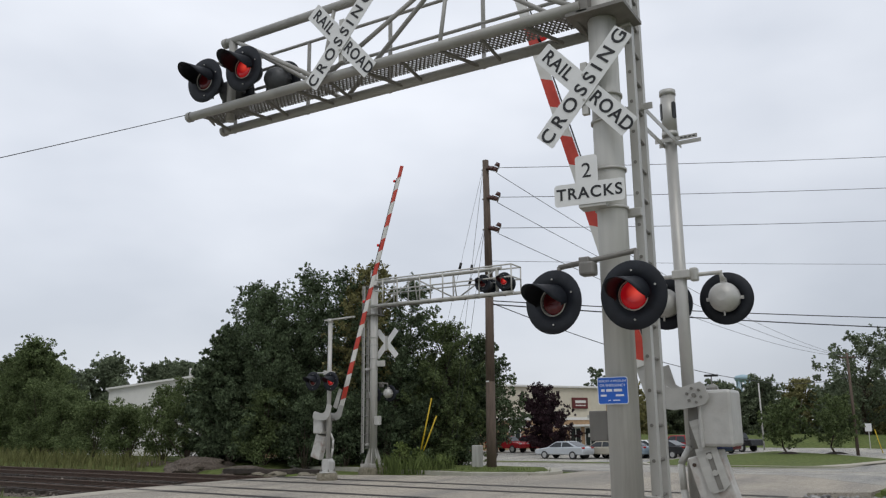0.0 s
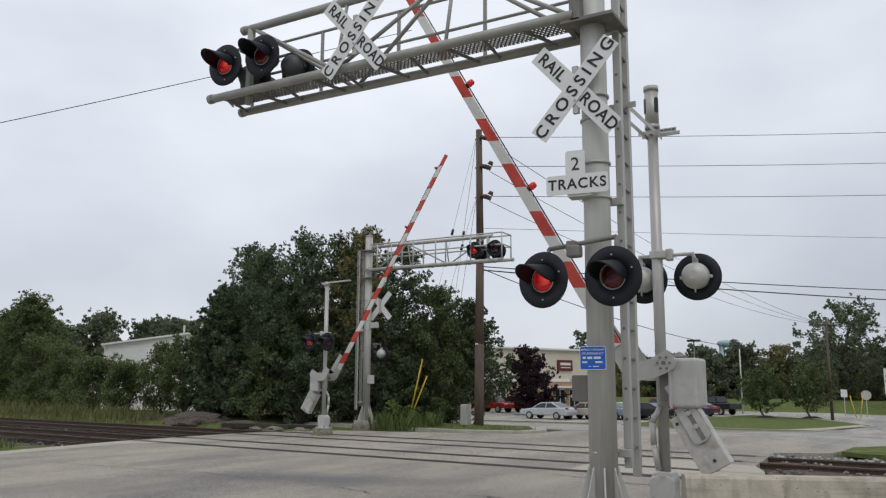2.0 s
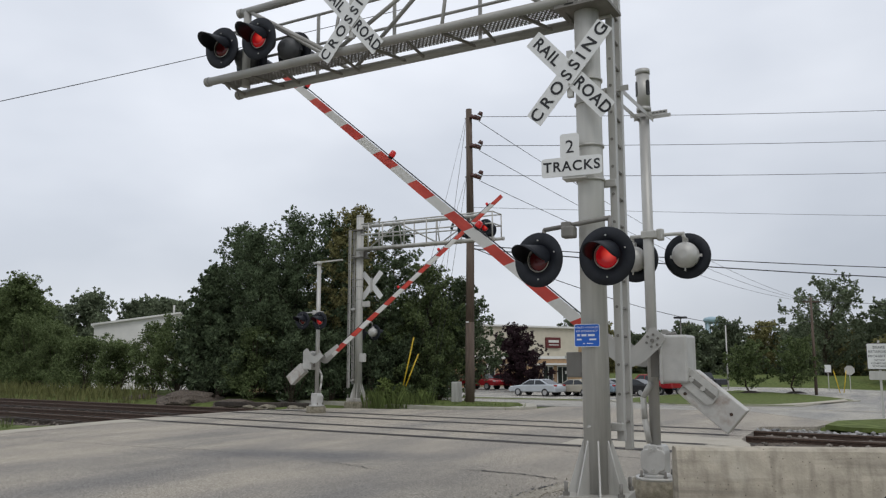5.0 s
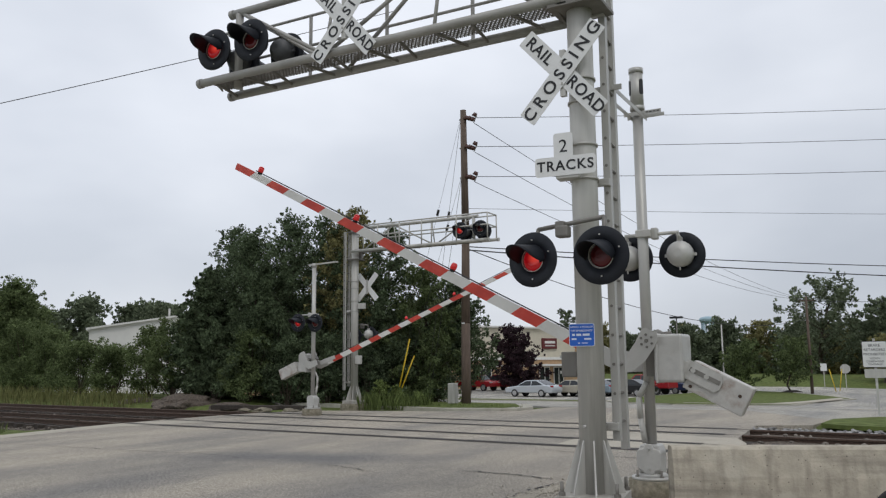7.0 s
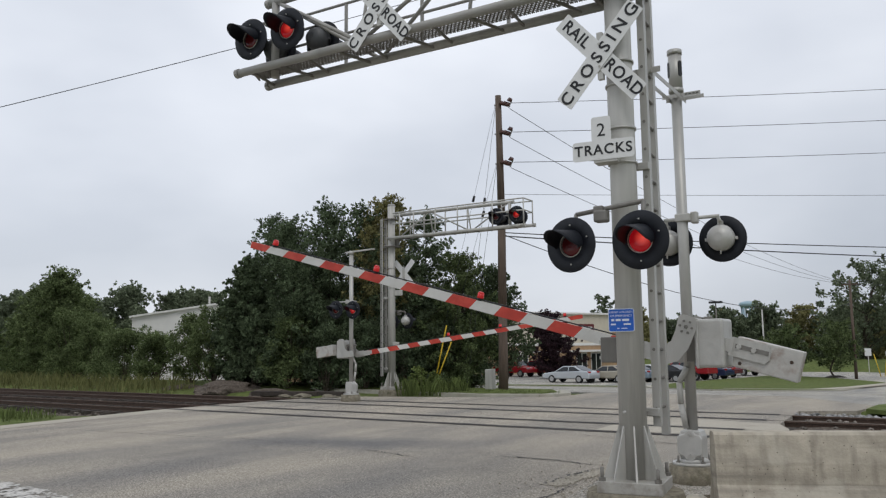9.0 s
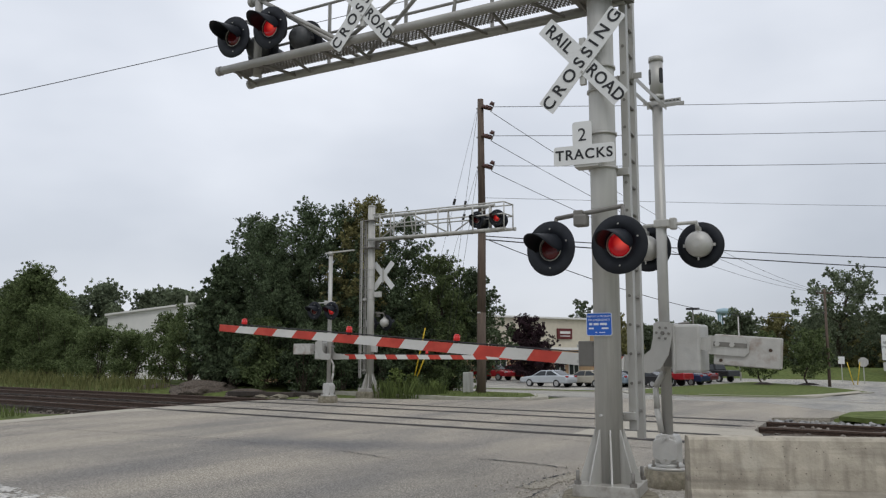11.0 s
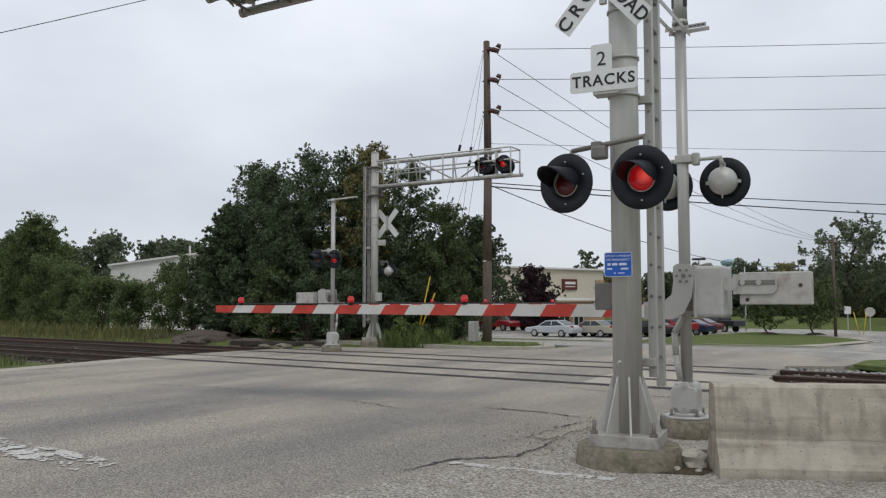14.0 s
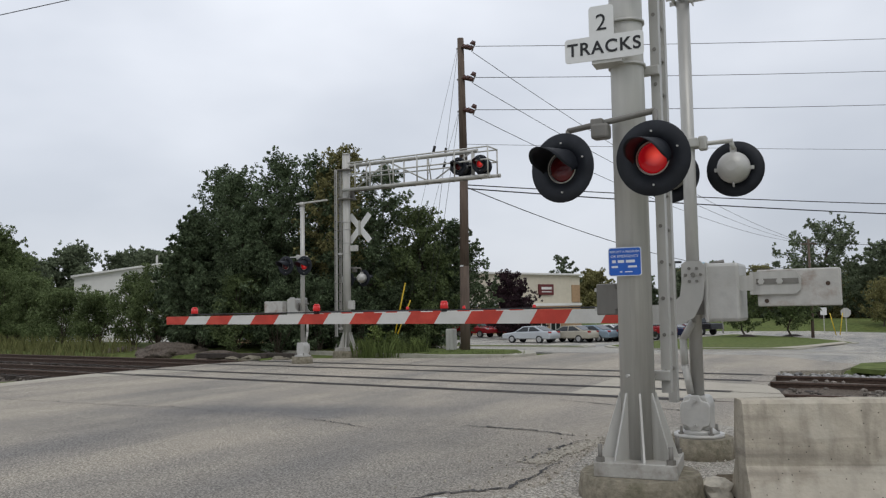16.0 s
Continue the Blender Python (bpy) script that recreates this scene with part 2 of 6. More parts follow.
M["lens_off"] = material("dark_red_lens", (0.10, 0.008, 0.010), 0.12, 0, 0.3, 9, 0.25, 40)


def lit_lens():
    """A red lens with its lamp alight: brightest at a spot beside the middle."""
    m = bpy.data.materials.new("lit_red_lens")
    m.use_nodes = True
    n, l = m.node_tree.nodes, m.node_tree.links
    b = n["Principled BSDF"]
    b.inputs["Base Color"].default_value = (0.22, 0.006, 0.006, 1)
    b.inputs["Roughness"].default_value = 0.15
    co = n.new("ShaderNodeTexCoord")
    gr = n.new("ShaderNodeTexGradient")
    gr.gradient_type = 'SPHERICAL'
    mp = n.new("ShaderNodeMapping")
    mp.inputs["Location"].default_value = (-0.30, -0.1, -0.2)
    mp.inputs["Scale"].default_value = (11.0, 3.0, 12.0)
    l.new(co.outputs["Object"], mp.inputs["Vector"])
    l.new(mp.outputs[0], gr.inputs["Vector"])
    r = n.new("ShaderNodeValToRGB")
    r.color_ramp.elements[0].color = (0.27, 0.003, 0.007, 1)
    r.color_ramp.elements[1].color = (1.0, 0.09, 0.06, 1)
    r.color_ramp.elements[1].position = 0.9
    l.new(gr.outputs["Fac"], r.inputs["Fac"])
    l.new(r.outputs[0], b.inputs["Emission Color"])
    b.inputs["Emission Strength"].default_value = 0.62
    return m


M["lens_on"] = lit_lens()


def asphalt(name, base, patch, crack, tar=()):
    """Old asphalt: pale wheel paths, dark patches, fine stones and thin cracks."""
    m = material(name, base, 0.92, 0, 0.5, 48, 0.9, 80, patch, 0.65, 0.3, spec=0.2)
    n, l = m.node_tree.nodes, m.node_tree.links
    b = n["Principled BSDF"]
    before = b.inputs["Base Color"].links[0].from_socket
    co = n.new("ShaderNodeTexCoord")
    mp = n.new("ShaderNodeMapping")
    mp.inputs["Scale"].default_value = (0.55, 0.12, 1)
    mp.inputs["Rotation"].default_value = (0, 0, radians(72))
    l.new(co.outputs["Object"], mp.inputs["Vector"])
    nz = n.new("ShaderNodeTexNoise")
    nz.inputs["Scale"].default_value, nz.inputs["Detail"].default_value = 1.2, 7
    l.new(mp.outputs[0], nz.inputs["Vector"])
    r = n.new("ShaderNodeValToRGB")
    r.color_ramp.elements[0].position, r.color_ramp.elements[0].color = 0.34, (0.66, 0.675, 0.70, 1)
    r.color_ramp.elements[1].position, r.color_ramp.elements[1].color = 0.62, (1.08, 1.05, 1.0, 1)
    l.new(nz.outputs["Fac"], r.inputs["Fac"])
    mu = n.new("ShaderNodeMixRGB")
    mu.blend_type = 'MULTIPLY'
    mu.inputs[0].default_value = 0.85
    l.new(before, mu.inputs[1])
    l.new(r.outputs[0], mu.inputs[2])
    vo = n.new("ShaderNodeTexVoronoi")
    vo.feature = 'DISTANCE_TO_EDGE'
    vo.inputs["Scale"].default_value = 0.22
    wob = n.new("ShaderNodeTexNoise")
    wob.inputs["Scale"].default_value, wob.inputs["Detail"].default_value = 1.1, 6
    add = n.new("ShaderNodeMixRGB")
    add.blend_type = 'ADD'
    add.inputs[0].default_value = 1.2
    l.new(co.outputs["Object"], wob.inputs["Vector"])
    l.new(co.outputs["Object"], add.inputs[1])
    l.new(wob.outputs["Color"], add.inputs[2])
    l.new(add.outputs[0], vo.inputs["Vector"])
    cr = n.new("ShaderNodeValToRGB")
    cr.color_ramp.elements[0].position, cr.color_ramp.elements[0].color = 0.0, (1, 1, 1, 1)
    cr.color_ramp.elements[1].position, cr.color_ramp.elements[1].color = 0.0035, (0, 0, 0, 1)
    l.new(vo.outputs["Distance"], cr.inputs["Fac"])
    fa = n.new("ShaderNodeMath")
    fa.operation = 'MULTIPLY'
    fa.inputs[1].default_value = crack
    l.new(cr.outputs[0], fa.inputs[0])
    mx = n.new("ShaderNodeMixRGB")
    mx.inputs[2].default_value = (0.07, 0.065, 0.06, 1)
    l.new(fa.outputs[0], mx.inputs[0])
    l.new(mu.outputs[0], mx.inputs[1])
    last = mx.outputs[0]
    for loc, size, dark, turn in tar:
        m2 = n.new("ShaderNodeMapping")
        m2.vector_type = 'TEXTURE'
        m2.inputs["Location"].default_value = loc
        m2.inputs["Scale"].default_value = size
        m2.inputs["Rotation"].default_value = (0, 0, radians(turn))
        w2 = n.new("ShaderNodeTexNoise")
        w2.inputs["Scale"].default_value, w2.inputs["Detail"].default_value = 0.9, 6
        l.new(co.outputs["Object"], w2.inputs["Vector"])
        a2 = n.new("ShaderNodeMixRGB")
        a2.blend_type = 'ADD'
        a2.inputs[0].default_value = 2.2
        l.new(co.outputs["Object"], a2.inputs[1])
        l.new(w2.outputs["Color"], a2.inputs[2])
        l.new(a2.outputs[0], m2.inputs["Vector"])
        g2 = n.new("ShaderNodeTexGradient")
        g2.gradient_type = 'SPHERICAL'
        l.new(m2.outputs[0], g2.inputs["Vector"])
        f2 = n.new("ShaderNodeMath")
        f2.operation = 'MULTIPLY'
        f2.use_clamp = True
        f2.inputs[1].default_value = dark
        l.new(g2.outputs["Fac"], f2.inputs[0])
        x2 = n.new("ShaderNodeMixRGB")
        x2.inputs[2].default_value = (0.15, 0.15, 0.155, 1)
        l.new(f2.outputs[0], x2.inputs[0])
        l.new(last, x2.inputs[1])
        last = x2.outputs[0]
    l.new(last, b.inputs["Base Color"])
    speckle(m, 75, 0.42)
    return m


def speckle(m, scale, amount):
    """Single stones in the surface: small cells, each a little lighter or darker."""
    n, l = m.node_tree.nodes, m.node_tree.links
    b = n["Principled BSDF"]
    before = b.inputs["Base Color"].links[0].from_socket
    co, vo, mr, mu = n.new("ShaderNodeTexCoord"), n.new("ShaderNodeTexVoronoi"), n.new("ShaderNodeMapRange"), n.new("ShaderNodeVectorMath")
    vo.inputs["Scale"].default_value = scale
    l.new(co.outputs["Object"], vo.inputs["Vector"])
    sp = n.new("ShaderNodeSeparateColor")
    l.new(vo.outputs["Color"], sp.inputs[0])
    mr.inputs["To Min"].default_value, mr.inputs["To Max"].default_value = 1 - amount, 1 + amount
    l.new(sp.outputs[0], mr.inputs["Value"])
    mu.operation = 'SCALE'
    l.new(before, mu.inputs[0])
    l.new(mr.outputs[0], mu.inputs["Scale"])
    l.new(mu.outputs[0], b.inputs["Base Color"])


M["asphalt"] = asphalt("old_asphalt", (0.385, 0.352, 0.302), (0.285, 0.265, 0.235), 0.15, (((-6.0, 3.4, 1.1), (3.6, 1.1, 3.0), 1.0, 22), ((-6.6, 1.0, 1.1), (1.0, 8.0, 3.0), 0.55, 14), ((-3.2, 1.6, 1.1), (0.8, 7.0, 3.0), 0.4, 12)))
M["gravel"] = material("gravelly_asphalt", (0.36, 0.335, 0.29), 0.95, 0, 0.5, 55, 0.9, 70, (0.22, 0.2, 0.17), 0.7, 1.6, spec=0.2)
speckle(M["gravel"], 60, 0.5)
M["slab"] = material("pale_slab", (0.42, 0.385, 0.32), 0.92, 0, 0.15, 30, 0.4, 60, (0.29, 0.265, 0.22), 0.6, 1.4, spec=0.2)
M["street"] = asphalt("pale_street", (0.40, 0.385, 0.35), (0.30, 0.29, 0.27), 0.4)


# ---- shapes ----
def box(bm, c, s, m=None):
    """A box of size s about c, turned by m."""
    vs = bmesh.ops.create_cube(bm, size=1.0)["verts"]
    mat = Matrix.Translation(c) @ (m or Matrix()) @ Matrix.Diagonal((*s, 1))
    bmesh.ops.transform(bm, matrix=mat, verts=vs)


def soft_box(bm, c, s, r=0.01, m=None):
    """A box with bevelled edges."""
    b2 = bmesh.new()
    box(b2, (0, 0, 0), s)
    bmesh.ops.bevel(b2, geom=b2.edges[:], offset=r, segments=2, affect='EDGES', profile=0.5)
    bmesh.ops.transform(b2, matrix=Matrix.Translation(c) @ (m or Matrix()), verts=b2.verts[:])
    join(bm, b2)


def join(bm, b2):
    tmp = bpy.data.meshes.new("tmp")
    b2.to_mesh(tmp)
    b2.free()
    bm.from_mesh(tmp)
    bpy.data.meshes.remove(tmp)


def tube(bm, p0, p1, r0, r1=None, n=12, caps=True):
    """A round bar from p0 to p1, tapering from r0 to r1."""
    p0, p1 = Vector(p0), Vector(p1)
    r1 = r0 if r1 is None else r1
    d = p1 - p0
    q = d.to_track_quat('Z', 'Y').to_matrix()
    a, b = [], []
    for i in range(n):
        w = 2 * math.pi * i / n
        v = q @ Vector((math.cos(w), math.sin(w), 0))
        a.append(bm.verts.new(p0 + v * r0))
        b.append(bm.verts.new(p1 + v * r1))
    for i in range(n):
        f = bm.faces.new((a[i], a[(i + 1) % n], b[(i + 1) % n], b[i]))
        f.smooth = n > 6
    if caps:
        bm.faces.new(a[::-1])
        bm.faces.new(b)


def lathe(bm, rows, m=None, n=28):
    """A turned body about local Y: rows of (y, radius)."""
    m = m or Matrix()
    rings = []
    for y, r in rows:
        rings.append([bm.verts.new(m @ Vector((r * math.cos(2 * math.pi * i / n), y, r * math.sin(2 * math.pi * i / n)))) for i in range(n)])
    for a, b in zip(rings, rings[1:]):
        for i in range(n):
            f = bm.faces.new((a[i], b[i], b[(i + 1) % n], a[(i + 1) % n]))
            f.smooth = True
    bm.faces.new(rings[0])
    bm.faces.new(rings[-1][::-1])


def prism(bm, pts, y0, y1, m=None, r=0.0):
    """An outline in x and z drawn out from y0 to y1."""
    m = m or Matrix()
    b2 = bmesh.new()
    a = [b2.verts.new((x, y0, z)) for x, z in pts]
    b = [b2.verts.new((x, y1, z)) for x, z in pts]
    n = len(pts)
    for i in range(n):
        b2.faces.new((a[i], a[(i + 1) % n], b[(i + 1) % n], b[i]))
    b2.faces.new(a[::-1])
    b2.faces.new(b)
    bmesh.ops.recalc_face_normals(b2, faces=b2.faces[:])
    if r:
        bmesh.ops.bevel(b2, geom=b2.edges[:], offset=r, segments=1, affect='EDGES')
    bmesh.ops.transform(b2, matrix=m, verts=b2.verts[:])
    join(bm, b2)


def rounded(w, h, r, n=5):
    """The outline of a plate with rounded corners, about the origin."""
    out = []
    for cx, cz, a0 in ((w / 2 - r, h / 2 - r, 0), (-w / 2 + r, h / 2 - r, 90), (-w / 2 + r, -h / 2 + r, 180), (w / 2 - r, -h / 2 + r, 270)):
        for i in range(n + 1):
            a = radians(a0 + 90 * i / n)
            out.append((cx + r * math.cos(a), cz + r * math.sin(a)))
    return out


def mesh_of(name, bm, mat):
    me = bpy.data.meshes.new(name)
    bm.to_mesh(me)
    bm.free()
    me.materials.append(mat)
    return me


def part(name, bm, mat, parent, label="", at=None):
    """One mesh object under a thing or a part."""
    ob = new(name, mesh_of(name, bm, mat))
    ob.parent = parent
    if at is not None:
        ob.matrix_basis = at
    return tagged(ob, label)


def thing(name, label, category, m=None, group="", kind=""):
    ob = new(name)
    ob.empty_display_size = 0.2
    ob.matrix_basis = m or Matrix()
    return tagged(ob, label, category, group, kind)


def solid(name, bm, mat, label, category, group="", kind="", at=None):
    ob = new(name, mesh_of(name, bm, mat))
    if at is not None:
        ob.matrix_basis = at
    return tagged(ob, label, category, group, kind)


def lettering(text, size, mat, m, name="lettering", parent=None, depth=0.001, spacing=1.0, bold=0.0):
    """Words in the built-in font as a mesh; the text's own x and y lie in m's x and y."""
    cu = bpy.data.curves.new(name, 'FONT')
    cu.body, cu.size, cu.align_x, cu.align_y, cu.extrude, cu.space_character = text, size, 'CENTER', 'CENTER', depth, spacing
    cu.offset = bold
    tmp = bpy.data.objects.new("tmp_text", cu)
    scene.collection.objects.link(tmp)
    me = bpy.data.meshes.new_from_object(tmp.evaluated_get(bpy.context.evaluated_depsgraph_get()))
    bpy.data.objects.remove(tmp)
    me.materials.clear()
    me.materials.append(mat)
    ob = new(name, me)
    ob.parent = parent
    ob.matrix_basis = m
    return ob


FACE = pose(0, 0, 0, 90)          # turns a flat text upright, facing -y


# ---- the ground, roads and tracks ----
def fall(y):
    """The land: level round the crossing, falling away beyond it."""
    return 0.0 if y < 19 else max(-1.43, -0.045 * (y - 19))


TRACK_TURN = -0.065      # the tracks run a little askew to the road
RAILS = (6.33, 7.835, 10.1, 11.605)


def axis(stops):
    out = []
    for (a, step), (b, _) in zip(stops, stops[1:]):
        k = max(1, round((b - a) / step))
        out += [a + (b - a) * i / k for i in range(k)]
    return out + [stops[-1][0]]


def land(x, y):
    z = fall(y) - 0.05
    v = y - TRACK_TURN * x
    if 4.6 < v < 13.2 and (x < -16.4 or x > -0.5):
        z = -0.38
    if x < -19 and 13.2 <= v < 25:
        z += 0.3 * math.sin(math.pi * (v - 13.2) / 11.8)
    return z


def build_ground():
    xs = axis([(-900, 150), (-120, 20), (-60, 4), (-30, 1), (12, 4), (60, 20), (120, 150), (900, 1)])
    ys = axis([(-60, 10), (-12, 1), (30, 4), (110, 30), (300, 150), (1500, 1)])
    bm = bmesh.new()
    g = [[bm.verts.new((x, y, land(x, y))) for x in xs] for y in ys]
    for a, b in zip(g, g[1:]):
        for i in range(len(xs) - 1):
            bm.faces.new((a[i], a[i + 1], b[i + 1], b[i])).smooth = True
    solid("ground", bm, M["grass"], "grassy ground with patches of dry weeds", "ground", kind="structure")


def sheet(name, outline, lift, mat, label, category, step=2.0, thick=0.0, kind="structure", parent=None):
    """A flat area of the given outline that follows the land."""
    bm = bmesh.new()
    bm.faces.new([bm.verts.new((x, y, 0)) for x, y in outline])
    ys = [p[1] for p in outline]
    y = math.floor(min(ys)) + step
    while y < max(ys):
        bmesh.ops.bisect_plane(bm, geom=bm.verts[:] + bm.edges[:] + bm.faces[:], plane_co=(0, y, 0), plane_no=(0, 1, 0))
        y += step
    for v in bm.verts:
        v.co.z = fall(v.co.y) + lift
    bmesh.ops.recalc_face_normals(bm, faces=bm.faces[:])
    for f in bm.faces:
        if f.normal.z < 0:
            f.normal_flip()
    if thick:
        r = bmesh.ops.extrude_face_region(bm, geom=bm.faces[:])
        bmesh.ops.translate(bm, vec=(0, 0, -thick), verts=[v for v in r["geom"] if isinstance(v, bmesh.types.BMVert)])
        bmesh.ops.recalc_face_normals(bm, faces=bm.faces[:])
    if parent:
        return part(name, bm, mat, parent, label)
    return solid(name, bm, mat, label, category, kind=kind)


build_ground()
road = sheet("road", [(-13.6, -40), (4.2, -40), (4.2, 2.6), (1.0, 3.4), (-0.2, 5.0), (-0.6, 13.0), (0.6, 13.6), (0.9, 15.6), (-2, 19.5), (-8.2, 19.5), (-8.4, 16.5), (-10.6, 15.4), (-15.2, 14.2), (-16.2, 11.5), (-16.3, 7.0), (-15.2, 2.4), (-13.9, -3)], 0.0, M["asphalt"], "worn grey asphalt road over the crossing with cracks and dark patches", "road", 1.0, 0.12)
sheet("street", [(-8.2, 19.4), (-2, 19.4), (0.9, 15.5), (2.2, 17.2), (6, 18.4), (60, 19), (90, 60), (60, 84), (8, 80), (-6, 92), (-30, 92), (-70, 96), (-70, 30), (-30, 26), (-15, 24.6), (-9.6, 20)], 0.004, M["street"], "pale concrete street beyond the tracks", "street", 2.0, 0.1)
# the paved strip that holds the mast footings, gravelly and broken
sheet("shoulder", [(-2.2, -5), (3.9, -6), (3.9, 2.4), (0.9, 3.2), (-0.6, 3.9), (-1.1, 1.6), (-0.9, -0.4), (-1.5, -1.9)], 0.006, M["gravel"], "broken gravelly asphalt shoulder round the mast footings", "pavement", 2.0, 0.0)
sheet("crossing_slab", [(-3.3, 6.75), (-0.9, 6.75), (0.1, 7.4), (-0.1, 8.4), (-0.4, 9.3), (-2.4, 9.9), (-3.5, 9.95)], 0.004, M["slab"], "pale concrete slab between the tracks at the road edge", "pavement", 2.0, 0.13)
sheet("road_edge", [(-15.4, 1.6), (-14.6, 1.2), (-15.3, 6.2), (-14.0, 9.0), (-15.6, 8.9), (-16.2, 6.8)], 0.006, M["slab"], "pale dusty edge of the asphalt", "pavement", 2.0)
# worn stop line and road edge marks
def worn_paint(name, p0, p1, width, cover, label, seed):
    """A painted line worn down to ragged flakes."""
    rng = random.Random(seed)
    p0, p1 = Vector((*p0, 0)), Vector((*p1, 0))
    d = p1 - p0
    side = Vector((-d.y, d.x, 0)).normalized()
    step = 0.035
    n, k = int(d.length / step), max(2, int(width / step))
    vs, fs = [], []
    for i in range(n):
        for j in range(k):
            u, w = i / n, (j + 0.5) / k - 0.5
            p = p0 + d * u + side * w * width
            wear = noise.noise((p.x * 1.1, p.y * 1.1, seed)) * 0.5 + noise.noise((p.x * 6, p.y * 6, seed + 3)) * 0.55 + rng.uniform(-0.25, 0.25)
            if wear > cover - 2.0 * max(0, abs(w) - 0.36) - 0.2 * u:
                continue
            c = [p + Vector((dx * step * rng.uniform(0.42, 0.72), dy * step * rng.uniform(0.42, 0.72), 0.009 + rng.uniform(0, 0.0015))) for dx, dy in ((-1, -1), (1, -1), (1, 1), (-1, 1))]
            fs.append(tuple(range(len(vs), len(vs) + 4)))
            vs += [q[:] for q in c]
    me = bpy.data.meshes.new(name)
    me.from_pydata(vs, [], fs)
    me.materials.append(M["paint_line"])
    tagged(new(name, me), label, "road marking", "", "structure")


worn_paint("stop_line", (-10.5, -2.3), (-4.1, -3.0), 0.52, 0.22, "worn flaking white stop line on the asphalt", 2)
worn_paint("edge_line", (-1.5, -1.22), (0.3, -1.16), 0.12, 0.3, "faint worn white line beside the mast footing", 3)
sheet("centre_line", [(-6, 28.4), (8, 31.2), (60, 38), (60, 38.3), (8, 31.6), (-6, 28.7)], 0.01, M["yellow_line"], "faded yellow centre line on the street", "road marking", 2.0)


def island(name, outline, label):
    """A raised kerbed area of grass."""
    t = thing(name, label, "grass island", kind="structure")
    sheet("kerb", outline, 0.08, M["kerb"], "worn concrete kerb", "", 2.0, 0.2, parent=t)
    cx, cy = sum(p[0] for p in outline) / len(outline), sum(p[1] for p in outline) / len(outline)
    inner = []
    for x, y in outline:
        d = math.hypot(x - cx, y - cy)
        k = max(0.0, (d - 0.55) / d)
        inner.append((cx + (x - cx) * k, cy + (y - cy) * k))
    sheet("turf", inner, 0.1, M["grass"], "mown green turf", "", 2.0, 0.05, parent=t)
    return t


island("lawn_island", [(-17.5, 53), (-8.4, 36.5), (-6.8, 36.8), (-5.2, 39.5), (-4.2, 48), (-2.6, 56), (-0.7, 61), (-2.3, 65), (-6.2, 72), (-12.5, 79), (-14.5, 70), (-17, 60)], "kerbed lawn island with mown green grass")
sheet("sidewalk", [(-10.3, 47.3), (-6.3, 49.2), (-3.7, 54.9), (-1.8, 61.6), (-1.4, 59.1), (-3.5, 52.4), (-6.0, 47.0), (-9.9, 45.5)], 0.125, M["slab"], "pale concrete sidewalk across the lawn", "pavement", 2.0, 0.04)
island("lot_strip", [(-40, 50.5), (-18.5, 51.2), (-18, 52.4), (-40, 52)], "long narrow kerbed strip in front of the parking spaces")
island("verge", [(-22, 17.8), (-14.6, 16.4), (-10.6, 15.6), (-8.5, 16.4), (-8.3, 17.4), (-9.2, 19.2), (-13, 21.5), (-22, 23)], "kerbed grass verge round the utility pole")
sheet("corner_lawn", [(0.8, 13.5), (1.4, 12.9), (40, 10.9), (40, 17), (6, 17.6), (2.0, 16.5), (0.95, 15.2)], 0.06, M["grass"], "small green corner lawn beside the tracks", "lawn", 2.0, 0.1)


def hump(name, rows, mat, label, category):
    """A long low bank along x: rows of (y, z) across."""
    bm = bmesh.new()
    xs = axis([(-700, 60), (-60, 6), (60, 60), (700, 1)])
    g = [[bm.verts.new((x, y + 2 * math.sin(x * 0.05), z + 0.12 * math.sin(x * 0.3 + y))) for x in xs] for y, z in rows]
    for a, b in zip(g, g[1:]):
        for i in range(len(xs) - 1):
            bm.faces.new((a[i], a[i + 1], b[i + 1], b[i])).smooth = True
    solid(name, bm, mat, label, category, kind="structure")


hump("berm", [(92, -1.7), (97, -0.9), (103, -0.35), (112, -0.3), (130, -1.6)], M["grass"], "low grassy bank in front of the far woods", "bank")


def along(x, v, z=0.0):
    """A point on the tracks: x across the road, v from the crossing's own base line."""
    return Vector((x, v + TRACK_TURN * x, z))


TRACK = Matrix(((1, 0, 0, 0), (TRACK_TURN, 1, 0, 0), (0, 0, 1, 0), (0, 0, 0, 1)))


def stone_heap(name, spots, mat, label):
    """Many small uneven stones in one mesh: (place, radius) rows."""
    t = bmesh.new()
    bmesh.ops.create_icosphere(t, subdivisions=1, radius=1)
    t.verts.ensure_lookup_table()
    base = np.array([v.co[:] for v in t.verts])
    faces = np.array([[v.index for v in f.verts] for f in t.faces])
    t.free()
    rng = np.random.default_rng(17)
    vs, fs = [], []
    for k, (p, r) in enumerate(spots):
        w = rng.uniform(0, 6.28)
        turn = np.array([[math.cos(w), -math.sin(w), 0], [math.sin(w), math.cos(w), 0], [0, 0, 1]])
        shape = base * rng.uniform(0.75, 1.2, (len(base), 1)) * rng.uniform((0.7, 0.7, 0.5), (1.3, 1.3, 0.9))
        vs.append(shape @ turn.T * r + np.array(p))
        fs.append(faces + k * len(base))
    me = bpy.data.meshes.new(name)
    me.from_pydata(np.concatenate(vs).tolist(), [], np.concatenate(fs).tolist())
    me.materials.append(mat)
    tagged(new(name, me), label, "stones", "", "stuff")


